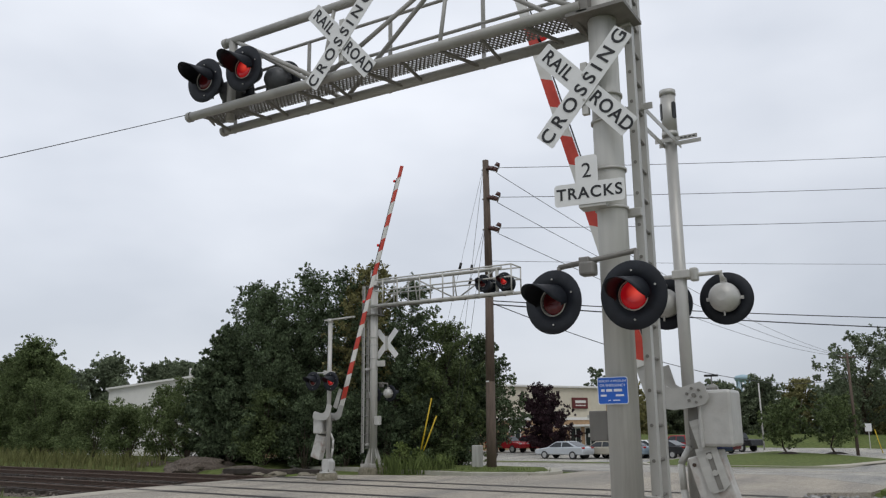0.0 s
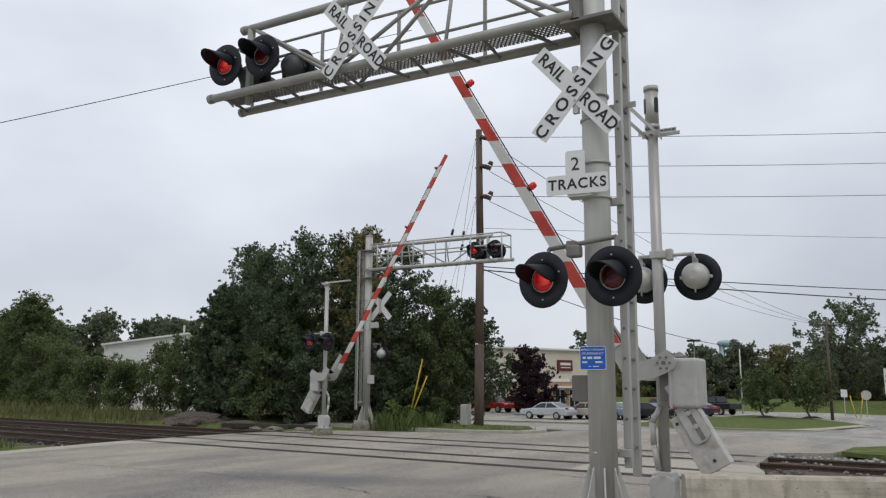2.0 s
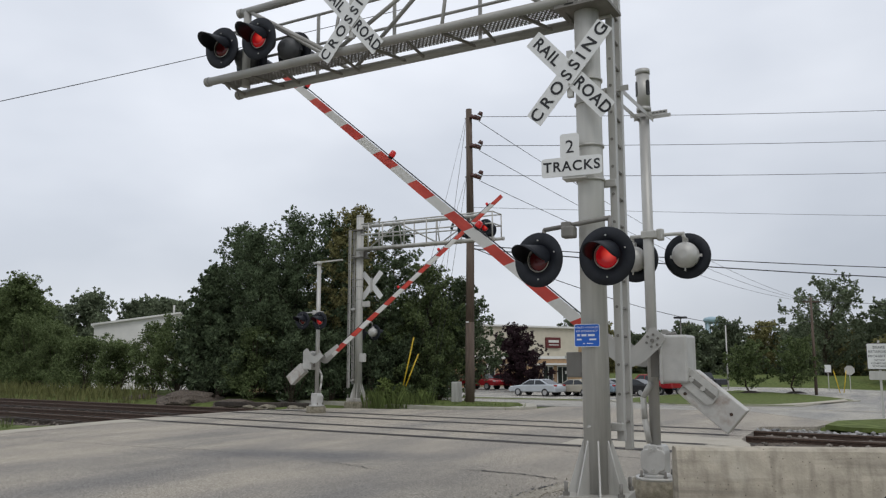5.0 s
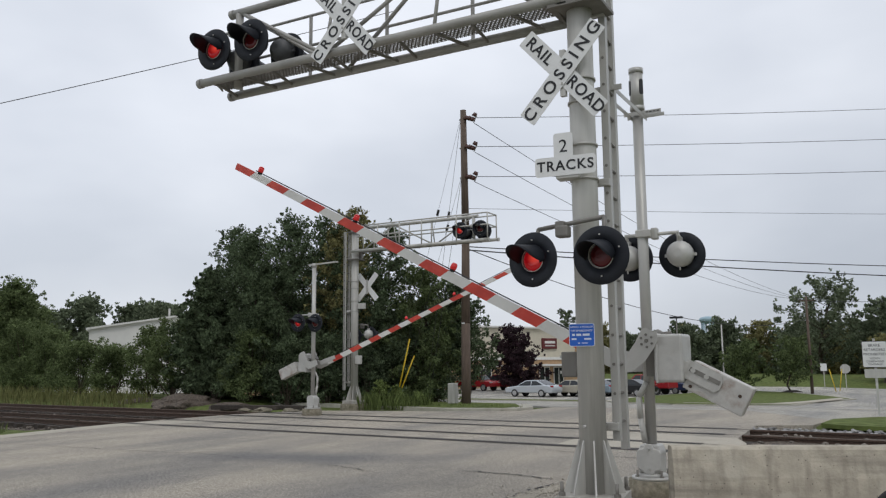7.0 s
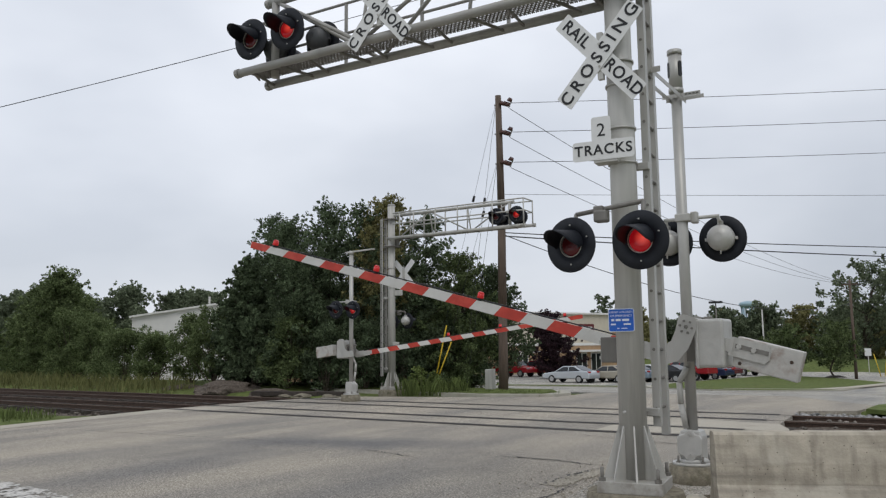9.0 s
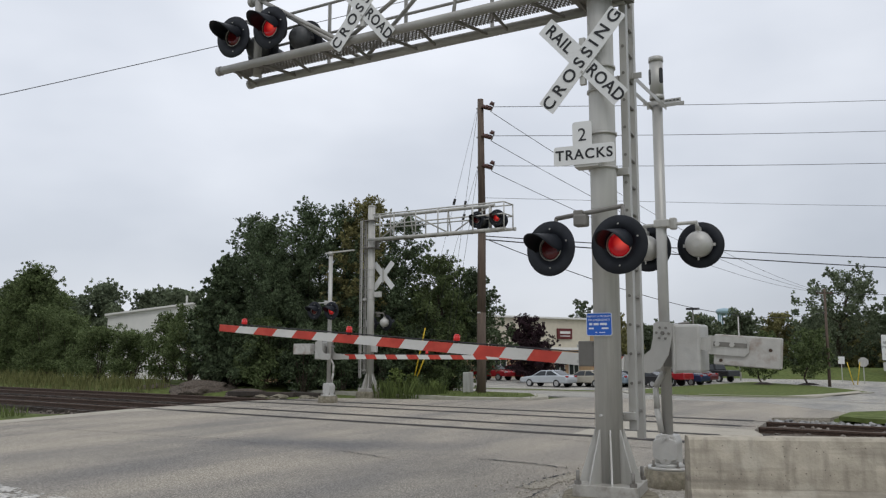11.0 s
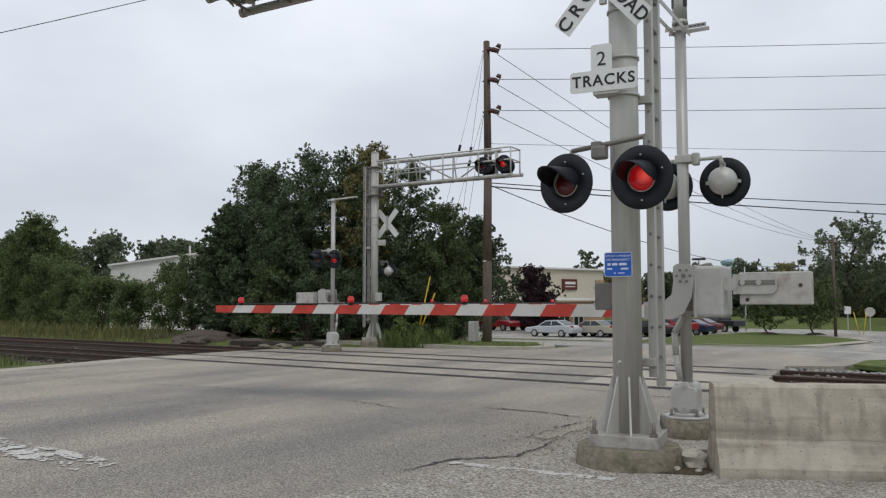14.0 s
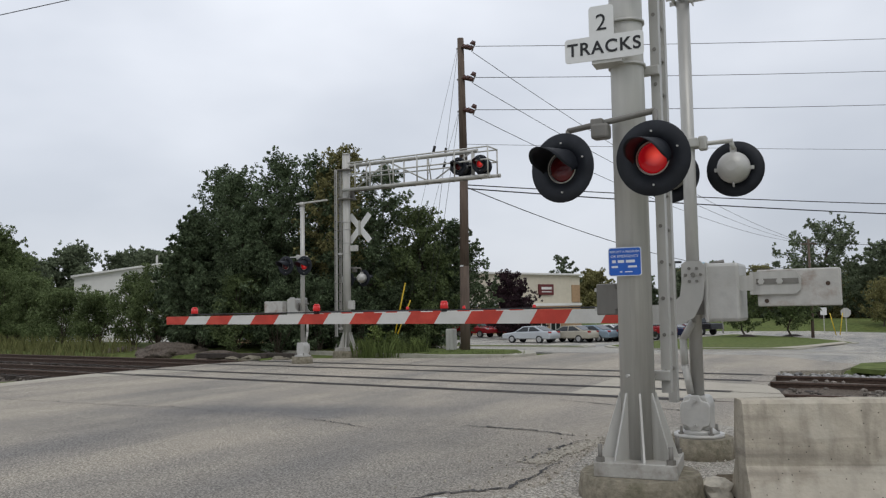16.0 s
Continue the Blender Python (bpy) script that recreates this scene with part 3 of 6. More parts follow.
def build_tracks():
    # ballast beds on both sides of the road
    for x0, x1 in ((-300, -16.3), (-0.6, 200)):
        bm = bmesh.new()
        xs = axis([(x0, 20), (max(x0, -60), 0.5), (min(x1, 25), 20), (x1, 1)])
        vs = [4.7, 5.2, 5.6, 6.0, 6.6, 7.2, 7.8, 8.5, 9.1, 9.6, 10.2, 10.9, 11.5, 12.2, 12.6, 13.1]
        prof = [-0.44, -0.33, -0.27, -0.22, -0.2, -0.2, -0.2, -0.23, -0.26, -0.23, -0.2, -0.2, -0.2, -0.23, -0.3, -0.44]
        g = [[bm.verts.new(along(x, v, z + (0.1 if x0 > -10 else 0.0) + random.uniform(-0.02, 0.02))) for x in xs] for v, z in zip(vs, prof)]
        for a, b in zip(g, g[1:]):
            for i in range(len(xs) - 1):
                bm.faces.new((a[i], a[i + 1], b[i + 1], b[i]))
        solid("ballast_bed", bm, M["ballast"], "brown-grey crushed stone ballast under the tracks", "ballast", kind="structure")
    # loose stones lying about the bed, and paler fresh ones along the far side
    spots = []
    for x0, x1, k in ((-40, -16.4, 1500), (-0.9, 7, 700)):
        for _ in range(k):
            x = random.uniform(x0, x1)
            spots.append((along(x, random.uniform(5.0, 13.0), (-0.1 if x > -10 else -0.2) + random.uniform(-0.02, 0.02)), random.uniform(0.025, 0.07)))
    stone_heap("ballast_stones", spots, M["ballast_loose"], "loose grey ballast stones between the rails")
    spots = [(along(random.uniform(-0.7, 9), random.uniform(11.8, 13.0), -0.08 + random.uniform(-0.03, 0.05)), random.uniform(0.03, 0.085)) for _ in range(420)]
    stone_heap("fresh_ballast", spots, M["ballast_pale"], "pale grey ballast stones along the lawn")
    # four rails of real section, right through the road
    sec = [(-0.07, -0.17), (0.07, -0.17), (0.07, -0.155), (0.012, -0.135), (0.012, -0.045), (0.036, -0.035), (0.036, -0.002), (0.028, 0.004), (-0.028, 0.004), (-0.036, -0.002), (-0.036, -0.035), (-0.012, -0.045), (-0.012, -0.135), (-0.07, -0.155)]
    for k, v in enumerate(RAILS):
        bm = bmesh.new()
        a = [bm.verts.new(along(-300, v + y, z)) for y, z in sec]
        b = [bm.verts.new(along(200, v + y, z)) for y, z in sec]
        for i in range(len(sec)):
            bm.faces.new((a[i], a[(i + 1) % len(sec)], b[(i + 1) % len(sec)], b[i]))
        bmesh.ops.recalc_face_normals(bm, faces=bm.faces[:])
        solid("rail", bm, M["rail"], "rust-brown steel rail with a dull head", "rail", "rails of the two tracks")
    # dark flangeway filler beside each rail where it crosses the road
    for v in RAILS:
        for off, w in ((-0.085, 0.075), (0.085, 0.075)):
            bm = bmesh.new()
            n = 60
            a, b = [], []
            for i in range(n + 1):
                x = -16.1 + 15.3 * i / n
                a.append(bm.verts.new(along(x, v + off - w / 2 - random.uniform(0, 0.03), 0.009)))
                b.append(bm.verts.new(along(x, v + off + w / 2 + random.uniform(0, 0.03), 0.009)))
            for i in range(n):
                bm.faces.new((a[i], a[i + 1], b[i + 1], b[i]))
            solid("flangeway", bm, M["flange"], "dark sunken flangeway filler along the rail", "flangeway", kind="structure")
    # sleepers
    bm = bmesh.new()
    box(bm, (0, 0, -0.1), (0.22, 2.6, 0.16))
    me = mesh_of("sleeper", bm, M["tie"])
    xs = [-16.7 - 0.55 * i for i in range(45)] + [-0.2 + 0.55 * i for i in range(14)]
    for v in (7.08, 10.85):
        for x in xs:
            ob = new("sleeper", me)
            ob.matrix_basis = Matrix.Translation(along(x, v, -0.09 - 0.02 * random.random())) @ pose(0, 0, 0, 0, 0, random.uniform(-2, 2) - 3.7)
            tagged(ob, "dark creosoted wooden sleeper under the rails", "sleeper", "sleepers of the two tracks")


build_tracks()


def rubble(name, x, y, z, r, mat, label, squash=0.6, seed=0):
    rnd = random.Random(seed)
    bm = bmesh.new()
    bmesh.ops.create_icosphere(bm, subdivisions=2, radius=r)
    for v in bm.verts:
        k = 1 + 0.6 * noise.noise(v.co / r * 1.7 + Vector((seed, 0, 0)))
        v.co = Vector((v.co.x * k, v.co.y * k * rnd.uniform(0.97, 1.03), v.co.z * k * squash))
    solid(name, bm, mat, label, "stone", at=pose(x, y, z, 0, 0, rnd.uniform(0, 180)))


sheet("dirt_patch", [(0.22, -0.75), (0.62, -0.62), (0.7, -0.1), (0.55, 0.75), (0.3, 0.6)], 0.012, M["dirt"], "dark bare earth between the footings and the barrier", "ground", 0.5)
rubble("broken_stone", 0.46, -0.28, 0.06, 0.12, M["stone"], "pale broken stone beside the concrete footing", 0.8, 3)
for k, (x, y, r) in enumerate(((0.4, -0.02, 0.045), (0.5, 0.12, 0.035), (0.36, -0.52, 0.04), (0.56, -0.5, 0.03))):
    rubble("small_stone", x, y, 0.02, r, M["stone"], "small pale stone on the bare earth", 0.7, 30 + k)
rubble("small_stone", 0.52, 0.35, 0.03, 0.05, M["stone"], "small grey stone beside the barrier", 0.7, 5)
for k, (x, y, r) in enumerate(((-16.5, 13.3, 0.32), (-15.6, 13.6, 0.22), (-17.2, 13.2, 0.2), (-14.9, 14.1, 0.18), (-15.2, 13.5, 0.14))):
    rubble("concrete_rubble", x, y, 0.02, r, M["footing"], "pale slab of broken concrete beside the track", 0.35, 11 + k)


def crack(points, width, seed):
    rnd = random.Random(seed)
    bm = bmesh.new()
    line = []
    for (x0, y0), (x1, y1) in zip(points, points[1:]):
        for i in range(14):
            s = i / 14
            line.append(Vector((x0 + (x1 - x0) * s + rnd.uniform(-0.04, 0.04), y0 + (y1 - y0) * s + rnd.uniform(-0.04, 0.04), 0.009)))
    a, b = [], []
    for i, p in enumerate(line):
        q = line[min(i + 1, len(line) - 1)] - line[max(i - 1, 0)]
        side = Vector((-q.y, q.x, 0)).normalized() * width * rnd.uniform(0.2, 1.0) * (0.3 + 0.7 * math.sin(math.pi * i / (len(line) - 1)))
        a.append(bm.verts.new(p - side))
        b.append(bm.verts.new(p + side))
    for i in range(len(line) - 1):
        bm.faces.new((a[i], b[i], b[i + 1], a[i + 1]))
    bmesh.ops.recalc_face_normals(bm, faces=bm.faces[:])
    solid("road_crack", bm, M["flange"], "dark ragged crack in the asphalt", "crack", kind="structure")


crack([(-3.1, 2.5), (-2.65, 2.49), (-2.1, 2.42), (-1.4, 2.15)], 0.035, 1)
crack([(-1.7, -1.75), (-1.58, -1.05), (-1.15, -0.65), (-1.17, 0.74)], 0.04, 2)
crack([(-14.0, 2.24), (-11.3, 2.37), (-9.9, 2.37), (-8.4, 2.61), (-6.1, 2.12)], 0.02, 3)
crack([(-5.5, 2.25), (-4.9, 2.1), (-4.2, 1.85)], 0.022, 4)
crack([(-1.52, 0.43), (-1.48, 1.32), (-1.37, 2.09)], 0.025, 5)
crack([(-3.4, 5.8), (-1.8, 5.2), (-0.4, 4.9)], 0.03, 6)
rp = random.Random(21)
spots = []
for _ in range(650):
    u = rp.random()
    spots.append(((-1.5 + 0.16 * u + rp.gauss(0.12, 0.07), 0.45 + 1.6 * u, 0.008), rp.uniform(0.006, 0.022)))
stone_heap("crumbled_asphalt", spots, M["slab"], "pale crumbled asphalt along the broken edge")


def crumbs():
    bm = bmesh.new()
    rnd = random.Random(9)
    for _ in range(700):
        x, y = rnd.gauss(-0.7, 0.55), rnd.uniform(-2.2, 2.4)
        if math.hypot(x + 0.1, y + 0.38) < 0.58 or rnd.random() < 0.25 + 0.2 * abs(x + 0.4):
            continue
        r = rnd.uniform(0.006, 0.02)
        vs = bmesh.ops.create_cube(bm, size=r)["verts"]
        bmesh.ops.transform(bm, matrix=pose(x, y, 0.008 + r * 0.3, rnd.uniform(0, 90), rnd.uniform(0, 90), rnd.uniform(0, 90)), verts=vs)
    solid("gravel_crumbs", bm, M["slab"], "loose gravel crumbs on the shoulder", "gravel", kind="stuff")


crumbs()


def build_mounds():
    for k, (x, y, r, h) in enumerate(((-22.5, 15.6, 1.3, 0.5), (-19.5, 14.9, 0.8, 0.28), (-26, 16.4, 1.0, 0.3))):
        bm = bmesh.new()
        bmesh.ops.create_icosphere(bm, subdivisions=4, radius=1)
        for v in bm.verts:
            q = 1 + 0.25 * noise.noise(v.co * 2.5 + Vector((k * 7, 0, 0))) + 0.08 * noise.noise(v.co * 9)
            v.co = Vector((v.co.x * r * q, v.co.y * r * q, v.co.z * h * q))
        solid("gravel_mound", bm, M["ballast"], "low mound of dumped grey ballast beside the track", "mound", at=pose(x, y, -0.1))


build_mounds()
# old ties lying beside the track
for k, (x, y, a) in enumerate(((-17.2, 14.0, 6), (-16.2, 14.4, -10), (-18.4, 13.8, 14))):
    bm = bmesh.new()
    soft_box(bm, (0, 0, 0.07), (1.5, 0.22, 0.16), 0.02)
    solid("old_sleeper", bm, M["tie"], "discarded weathered wooden sleeper lying on the ground", "sleeper", at=pose(x, y, 0.0, 0, 0, a))


# ---- the concrete barrier ----
def build_barrier():
    bm = bmesh.new()
    sec = [(-0.11, 0.75), (-0.085, 0.775), (0.085, 0.775), (0.11, 0.75), (0.15, 0.5), (0.15, 0.31), (0.27, 0.09), (0.27, 0.0), (-0.27, 0.0), (-0.27, 0.09), (-0.15, 0.31), (-0.15, 0.5)]
    n = 24
    rings = [[bm.verts.new((3.4 * i / n, y + 0.006 * noise.noise((i * 0.7, y * 9, z * 5)), z + 0.006 * noise.noise((i * 0.9, y, z * 4)))) for y, z in sec] for i in range(n + 1)]
    for a, b in zip(rings, rings[1:]):
        for i in range(len(sec)):
            bm.faces.new((a[i], b[i], b[(i + 1) % len(sec)], a[(i + 1) % len(sec)]))
    bm.faces.new(rings[0])
    bm.faces.new(rings[-1][::-1])
    bmesh.ops.recalc_face_normals(bm, faces=bm.faces[:])
    solid("concrete_barrier", bm, M["conc"], "stained concrete road barrier with a sloping face", "barrier", at=pose(0.66, -0.40, 0.0, 0, 0, 24))


build_barrier()


# ---- signal heads ----
LAMPS = []      # (lens part, its rest pose, True for the first of a pair)


def signal_head(parent, m, first, r=0.2825, shell="cast"):
    """A flashing-light head that faces -y of m: housing > background, visor, bezel, lens."""
    bm = bmesh.new()
    lathe(bm, [(0.005, 0.15), (0.10, 0.16), (0.16, 0.15), (0.22, 0.11), (0.25, 0.05)], m)
    box(bm, m @ Vector((0, 0.08, 0.17)), (0.05, 0.1, 0.08), m.to_3x3().to_4x4())
    for sx in (-1, 1):
        box(bm, m @ Vector((sx * 0.165, 0.07, -0.01)), (0.05, 0.03, 0.035), m.to_3x3().to_4x4())
    tube(bm, m @ Vector((0, 0.14, -0.15)), m @ Vector((0, 0.14, -0.2)), 0.01, n=8)
    head = part("signal_head", bm, M[shell], parent, "silver cast signal housing" if shell == "cast" else "dark grey cast signal housing")
    bm = bmesh.new()
    n, hole = 40, 0.118
    rows = ((-0.004, hole), (-0.012, r - 0.006), (-0.004, r), (0.004, r - 0.004), (0.006, hole))
    rings = [[bm.verts.new(m @ Vector((q * math.cos(2 * math.pi * i / n), y, q * math.sin(2 * math.pi * i / n)))) for i in range(n)] for y, q in rows]
    for a, b in zip(rings, rings[1:] + rings[:1]):
        for i in range(n):
            bm.faces.new((a[i], a[(i + 1) % n], b[(i + 1) % n], b[i])).smooth = True
    part("background", bm, M["black"], head, "round matt black background plate")
    bm = bmesh.new()
    # the visor: a tapered half tunnel, longest above
    ri, k = 0.142, 22
    rows = []
    for s in range(5):
        ring = []
        for i in range(k + 1):
            a = radians(-12 + 204 * i / k)
            reach = 0.4 * (0.22 + 0.78 * max(0, math.sin(a)) ** 0.45)
            y = -0.01 - reach * s / 4
            q = ri * (1 - 0.05 * s / 4)
            ring.append((q * math.cos(a), y, q * math.sin(a) + 0.012 - 0.035 * s / 4))
        rows.append(ring)
    outer = [[bm.verts.new(m @ Vector(p)) for p in ring] for ring in rows]
    inner = [[bm.verts.new(m @ Vector((p[0] * 0.965, p[1], p[2] * 0.965))) for p in ring] for ring in rows]
    for skin in (outer, inner):
        for a, b in zip(skin, skin[1:]):
            for i in range(k):
                bm.faces.new((a[i], a[i + 1], b[i + 1], b[i])).smooth = True
    for i in range(k):
        bm.faces.new((outer[-1][i], outer[-1][i + 1], inner[-1][i + 1], inner[-1][i]))
    for e in (0, k):
        for a, b, c, d in zip(outer, outer[1:], inner, inner[1:]):
            bm.faces.new((a[e], b[e], d[e], c[e]))
    bmesh.ops.recalc_face_normals(bm, faces=bm.faces[:])
    part("visor", bm, M["black"], head, "black tapered visor hood")
    bm = bmesh.new()
    n = 32
    rr = [(-0.012, 0.118), (-0.02, 0.122), (-0.012, 0.128), (-0.008, 0.118)]
    rings = [[bm.verts.new(m @ Vector((q * math.cos(2 * math.pi * i / n), y, q * math.sin(2 * math.pi * i / n)))) for i in range(n)] for y, q in rr]
    for a, b in zip(rings, rings[1:] + rings[:1]):
        for i in range(n):
            bm.faces.new((a[i], a[(i + 1) % n], b[(i + 1) % n], b[i]))
    part("bezel", bm, M["galv"], head, "thin grey metal lens ring")
    # screws on the background
    bm = bmesh.new()
    for a in (90, 20, 160, 270):
        p = Vector((0.2 * math.cos(radians(a)), -0.012, 0.2 * math.sin(radians(a))))
        tube(bm, m @ p, m @ (p + Vector((0, -0.01, 0))), 0.008, n=8)
    part("screw", bm, M["cast"], head)
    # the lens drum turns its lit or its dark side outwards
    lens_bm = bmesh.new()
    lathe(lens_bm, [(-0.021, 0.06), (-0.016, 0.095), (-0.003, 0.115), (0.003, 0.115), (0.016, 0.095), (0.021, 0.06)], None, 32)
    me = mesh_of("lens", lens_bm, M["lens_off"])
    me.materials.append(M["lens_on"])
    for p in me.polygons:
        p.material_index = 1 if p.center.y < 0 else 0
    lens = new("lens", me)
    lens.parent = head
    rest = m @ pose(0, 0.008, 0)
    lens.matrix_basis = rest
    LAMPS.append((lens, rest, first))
    return head


# ---- signs ----
def crossbuck(name, m, label, group="crossbucks"):
    """Two lettered blades, facing -y of m, crossing at its origin."""
    t = thing(name, label, "sign", m, group)
    a = 48.5
    first, second = pose(0, 0, 0, 0, -a), pose(0, 0.012, 0, 0, a)
    for k, r in enumerate((first, second)):
        bm = bmesh.new()
        prism(bm, rounded(1.22, 0.205, 0.012, 2), -0.002, 0.002, r)
        b = part("blade", bm, M["white"], t, "white lettered blade")
        if k == 0:
            words = (("CROSSING", 0.0),)
        else:
            words = (("RAIL", -0.37), ("ROAD", 0.37))
        for word, off in words:
            lettering(word, 0.185 if k == 0 else 0.172, M["letter"], r @ pose(off, -0.005, 0) @ FACE, "letters", b, 0.0008, 1.5 if k == 0 else 1.1, 0.0035)
    bm = bmesh.new()
    for z in (-0.12, 0.12):
        tube(bm, (0, -0.012, z), (0, 0.06, z), 0.012, n=8)
    box(bm, (0, 0.04, 0), (0.06, 0.05, 0.5))
    part("bracket", bm, M["galv"], t)
    return t


def tracks_sign(m):
    t = thing("track_count_sign", "white sign plate reading 2 TRACKS below the crossbuck", "sign", m)
    bm = bmesh.new()
    prism(bm, rounded(0.2, 0.26, 0.03), -0.002, 0.002, pose(-0.015, 0, 0.215))
    p = part("number_plate", bm, M["white"], t)
    lettering("2", 0.19, M["letter"], pose(-0.015, -0.004, 0.2) @ FACE, "letters", p)
    bm = bmesh.new()
    prism(bm, rounded(0.63, 0.2, 0.03), -0.003, 0.002)
    p = part("word_plate", bm, M["white"], t)
    lettering("TRACKS", 0.145, M["letter"], pose(0, -0.005, 0) @ FACE, "letters", p, 0.0008, 1.15, 0.003)
    bm = bmesh.new()
    box(bm, (-0.02, 0.09, 0.28), (0.05, 0.17, 0.03))
    part("upper_bracket", bm, M["galv"], t)
    bm = bmesh.new()
    box(bm, (0.02, 0.09, -0.11), (0.24, 0.17, 0.03))
    part("lower_bracket", bm, M["galv"], t)
    return t


def notice(m):
    """The blue notice: heading in words, the number lines as bars."""
    t = thing("emergency_notice", "small blue notice with white print on the mast", "sign", m)
    bm = bmesh.new()
    prism(bm, rounded(0.262, 0.226, 0.02), 0.0, 0.003)
    part("border", bm, M["bluewhite"], t, "thin white border")
    bm = bmesh.new()
    prism(bm, rounded(0.25, 0.214, 0.016), -0.002, 0.001)
    p = part("plate", bm, M["blue"], t)
    lettering("REPORT A PROBLEM", 0.026, M["bluewhite"], pose(0, -0.003, 0.078) @ FACE, "letters", p)
    lettering("OR EMERGENCY", 0.030, M["bluewhite"], pose(0, -0.003, 0.042) @ FACE, "letters", p)
    for z, segs, h in ((0.002, ((-0.085, 0.03), (-0.03, 0.05), (0.045, 0.07)), 0.022), (-0.04, ((-0.08, 0.05), (0.06, 0.07)), 0.016), (-0.08, ((-0.03, 0.02), (0.03, 0.06)), 0.008)):
        for x, w in segs:
            bm = bmesh.new()
            box(bm, (x, -0.003, z), (w, 0.002, h))
            part("print_bar", bm, M["bluewhite"], t)
    bm = bmesh.new()
    box(bm, (0, 0.02, 0), (0.06, 0.035, 0.14))
    part("bracket", bm, M["galv"], t)
    return t


# ---- the cantilever signal bridges ----
def cantilever(name, label, m, flip, with_box):
    """A mast with an arm over the road towards -x of m; its signs face -y of m."""
    t = thing(name, label, "railway signal", m, "cantilever signals")
    bm = bmesh.new()
    n = 24
    tube(bm, (0, 0, 0.27), (0, 0, 6.8), 0.136, 0.131, n)
    tube(bm, (0, 0, 6.8), (0, 0, 6.84), 0.145, 0.12, n)
    part("mast", bm, M["galv"], t, "round galvanised steel mast")
    for k in range(8):
        bm = bmesh.new()
        prism(bm, [(0.13, 0.27), (0.30, 0.27), (0.30, 0.30), (0.142, 0.80), (0.13, 0.80)], -0.008, 0.008, pose(0, 0, 0, 0, 0, 22 + 45 * k))
        part("gusset", bm, M["galv"], t)
    bm = bmesh.new()
    soft_box(bm, (0, 0, 0.235), (0.62, 0.62, 0.11), 0.006, pose(0, 0, 0, 0, 0, 8))
    part("base_plate", bm, M["plate"], t, "square grimy steel base plate")
    for k in range(4):
        a = radians(45 + 8 + 90 * k)
        x, y = 0.375 * math.cos(a), 0.375 * math.sin(a)
        bm = bmesh.new()
        tube(bm, (x, y, 0.28), (x, y, 0.42), 0.018, n=10)
        tube(bm, (x, y, 0.29), (x, y, 0.325), 0.036, n=6)
        part("anchor_bolt", bm, M["galv_dark"], t, "rusty anchor bolt with nut")
    # bridge arm
    far = not with_box
    # the near arm takes the steel with shade in its colour
    steel = M["galv"] if far else M["arm_steel"]
    lf, lr, tz = (5.6, 5.57, 6.42) if far else (5.345, 5.26, 6.33)
    end = -5.62 if far else -5.3
    for nm, x0, x1, y, z, r, say in (("front_chord", end, -0.12, -0.23, lf, 0.055, "lower front steel tube of the arm"), ("rear_chord", end + 0.16, 0.0, 0.2, lr, 0.055, "lower rear steel tube of the arm"), ("top_chord", -4.95, 0.0, -0.02, tz, 0.055, "upper steel tube of the arm")):
        bm = bmesh.new()
        tube(bm, (x0, y, z), (x1, y, z), r, n=16)
        tube(bm, (x0 - 0.03, y, z), (x0 + 0.03, y, z), r + 0.008, n=16)
        part(nm, bm, steel, t, say)
    xs = [-4.8, -3.2, -1.65, -0.15]
    for k, (a, b) in enumerate(zip(xs, xs[1:])):
        for y, z in (((-0.23, lf),) if far else ((-0.23, lf), (0.2, lr))):
            bm = bmesh.new()
            if k % 2:
                tube(bm, (a, y, z), (b, -0.02, tz), 0.026, n=8)
            else:
                tube(bm, (a, -0.02, tz), (b, y, z), 0.026, n=8)
            part("diagonal", bm, steel, t)
    for x in (-3.2, -1.65):
        bm = bmesh.new()
        tube(bm, (x, -0.23, lf), (x, -0.02, tz), 0.022, n=8)
        part("strut", bm, steel, t)
    if far:
        # railing cage along the walkway and round the heads at the arm's end
        for y in (-0.34, 0.34):
            for z in (lf + 0.45, tz + 0.02):
                bm = bmesh.new()
                tube(bm, (end + 0.12, y, z), (-0.3, y, z), 0.024, n=8)
                part("cage_rail", bm, steel, t)
            for x in (end + 0.12, -4.35, -3.0, -2.1, -1.2, -0.6):
                bm = bmesh.new()
                tube(bm, (x, y, lf - 0.02), (x, y, tz + 0.02), 0.024, n=8)
                part("cage_post", bm, steel, t)
        for z in (lf + 0.45, tz + 0.02):
            bm = bmesh.new()
            tube(bm, (end + 0.12, -0.34, z), (end + 0.12, 0.34, z), 0.024, n=8)
            part("cage_rail", bm, steel, t)
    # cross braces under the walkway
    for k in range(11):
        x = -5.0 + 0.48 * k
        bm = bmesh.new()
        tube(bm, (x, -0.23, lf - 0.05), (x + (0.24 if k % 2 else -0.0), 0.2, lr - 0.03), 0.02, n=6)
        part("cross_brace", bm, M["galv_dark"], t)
    # expanded metal walkway
    bm = bmesh.new()
    z = lf + 0.025
    step = 0.052
    k = 0
    x = -5.35
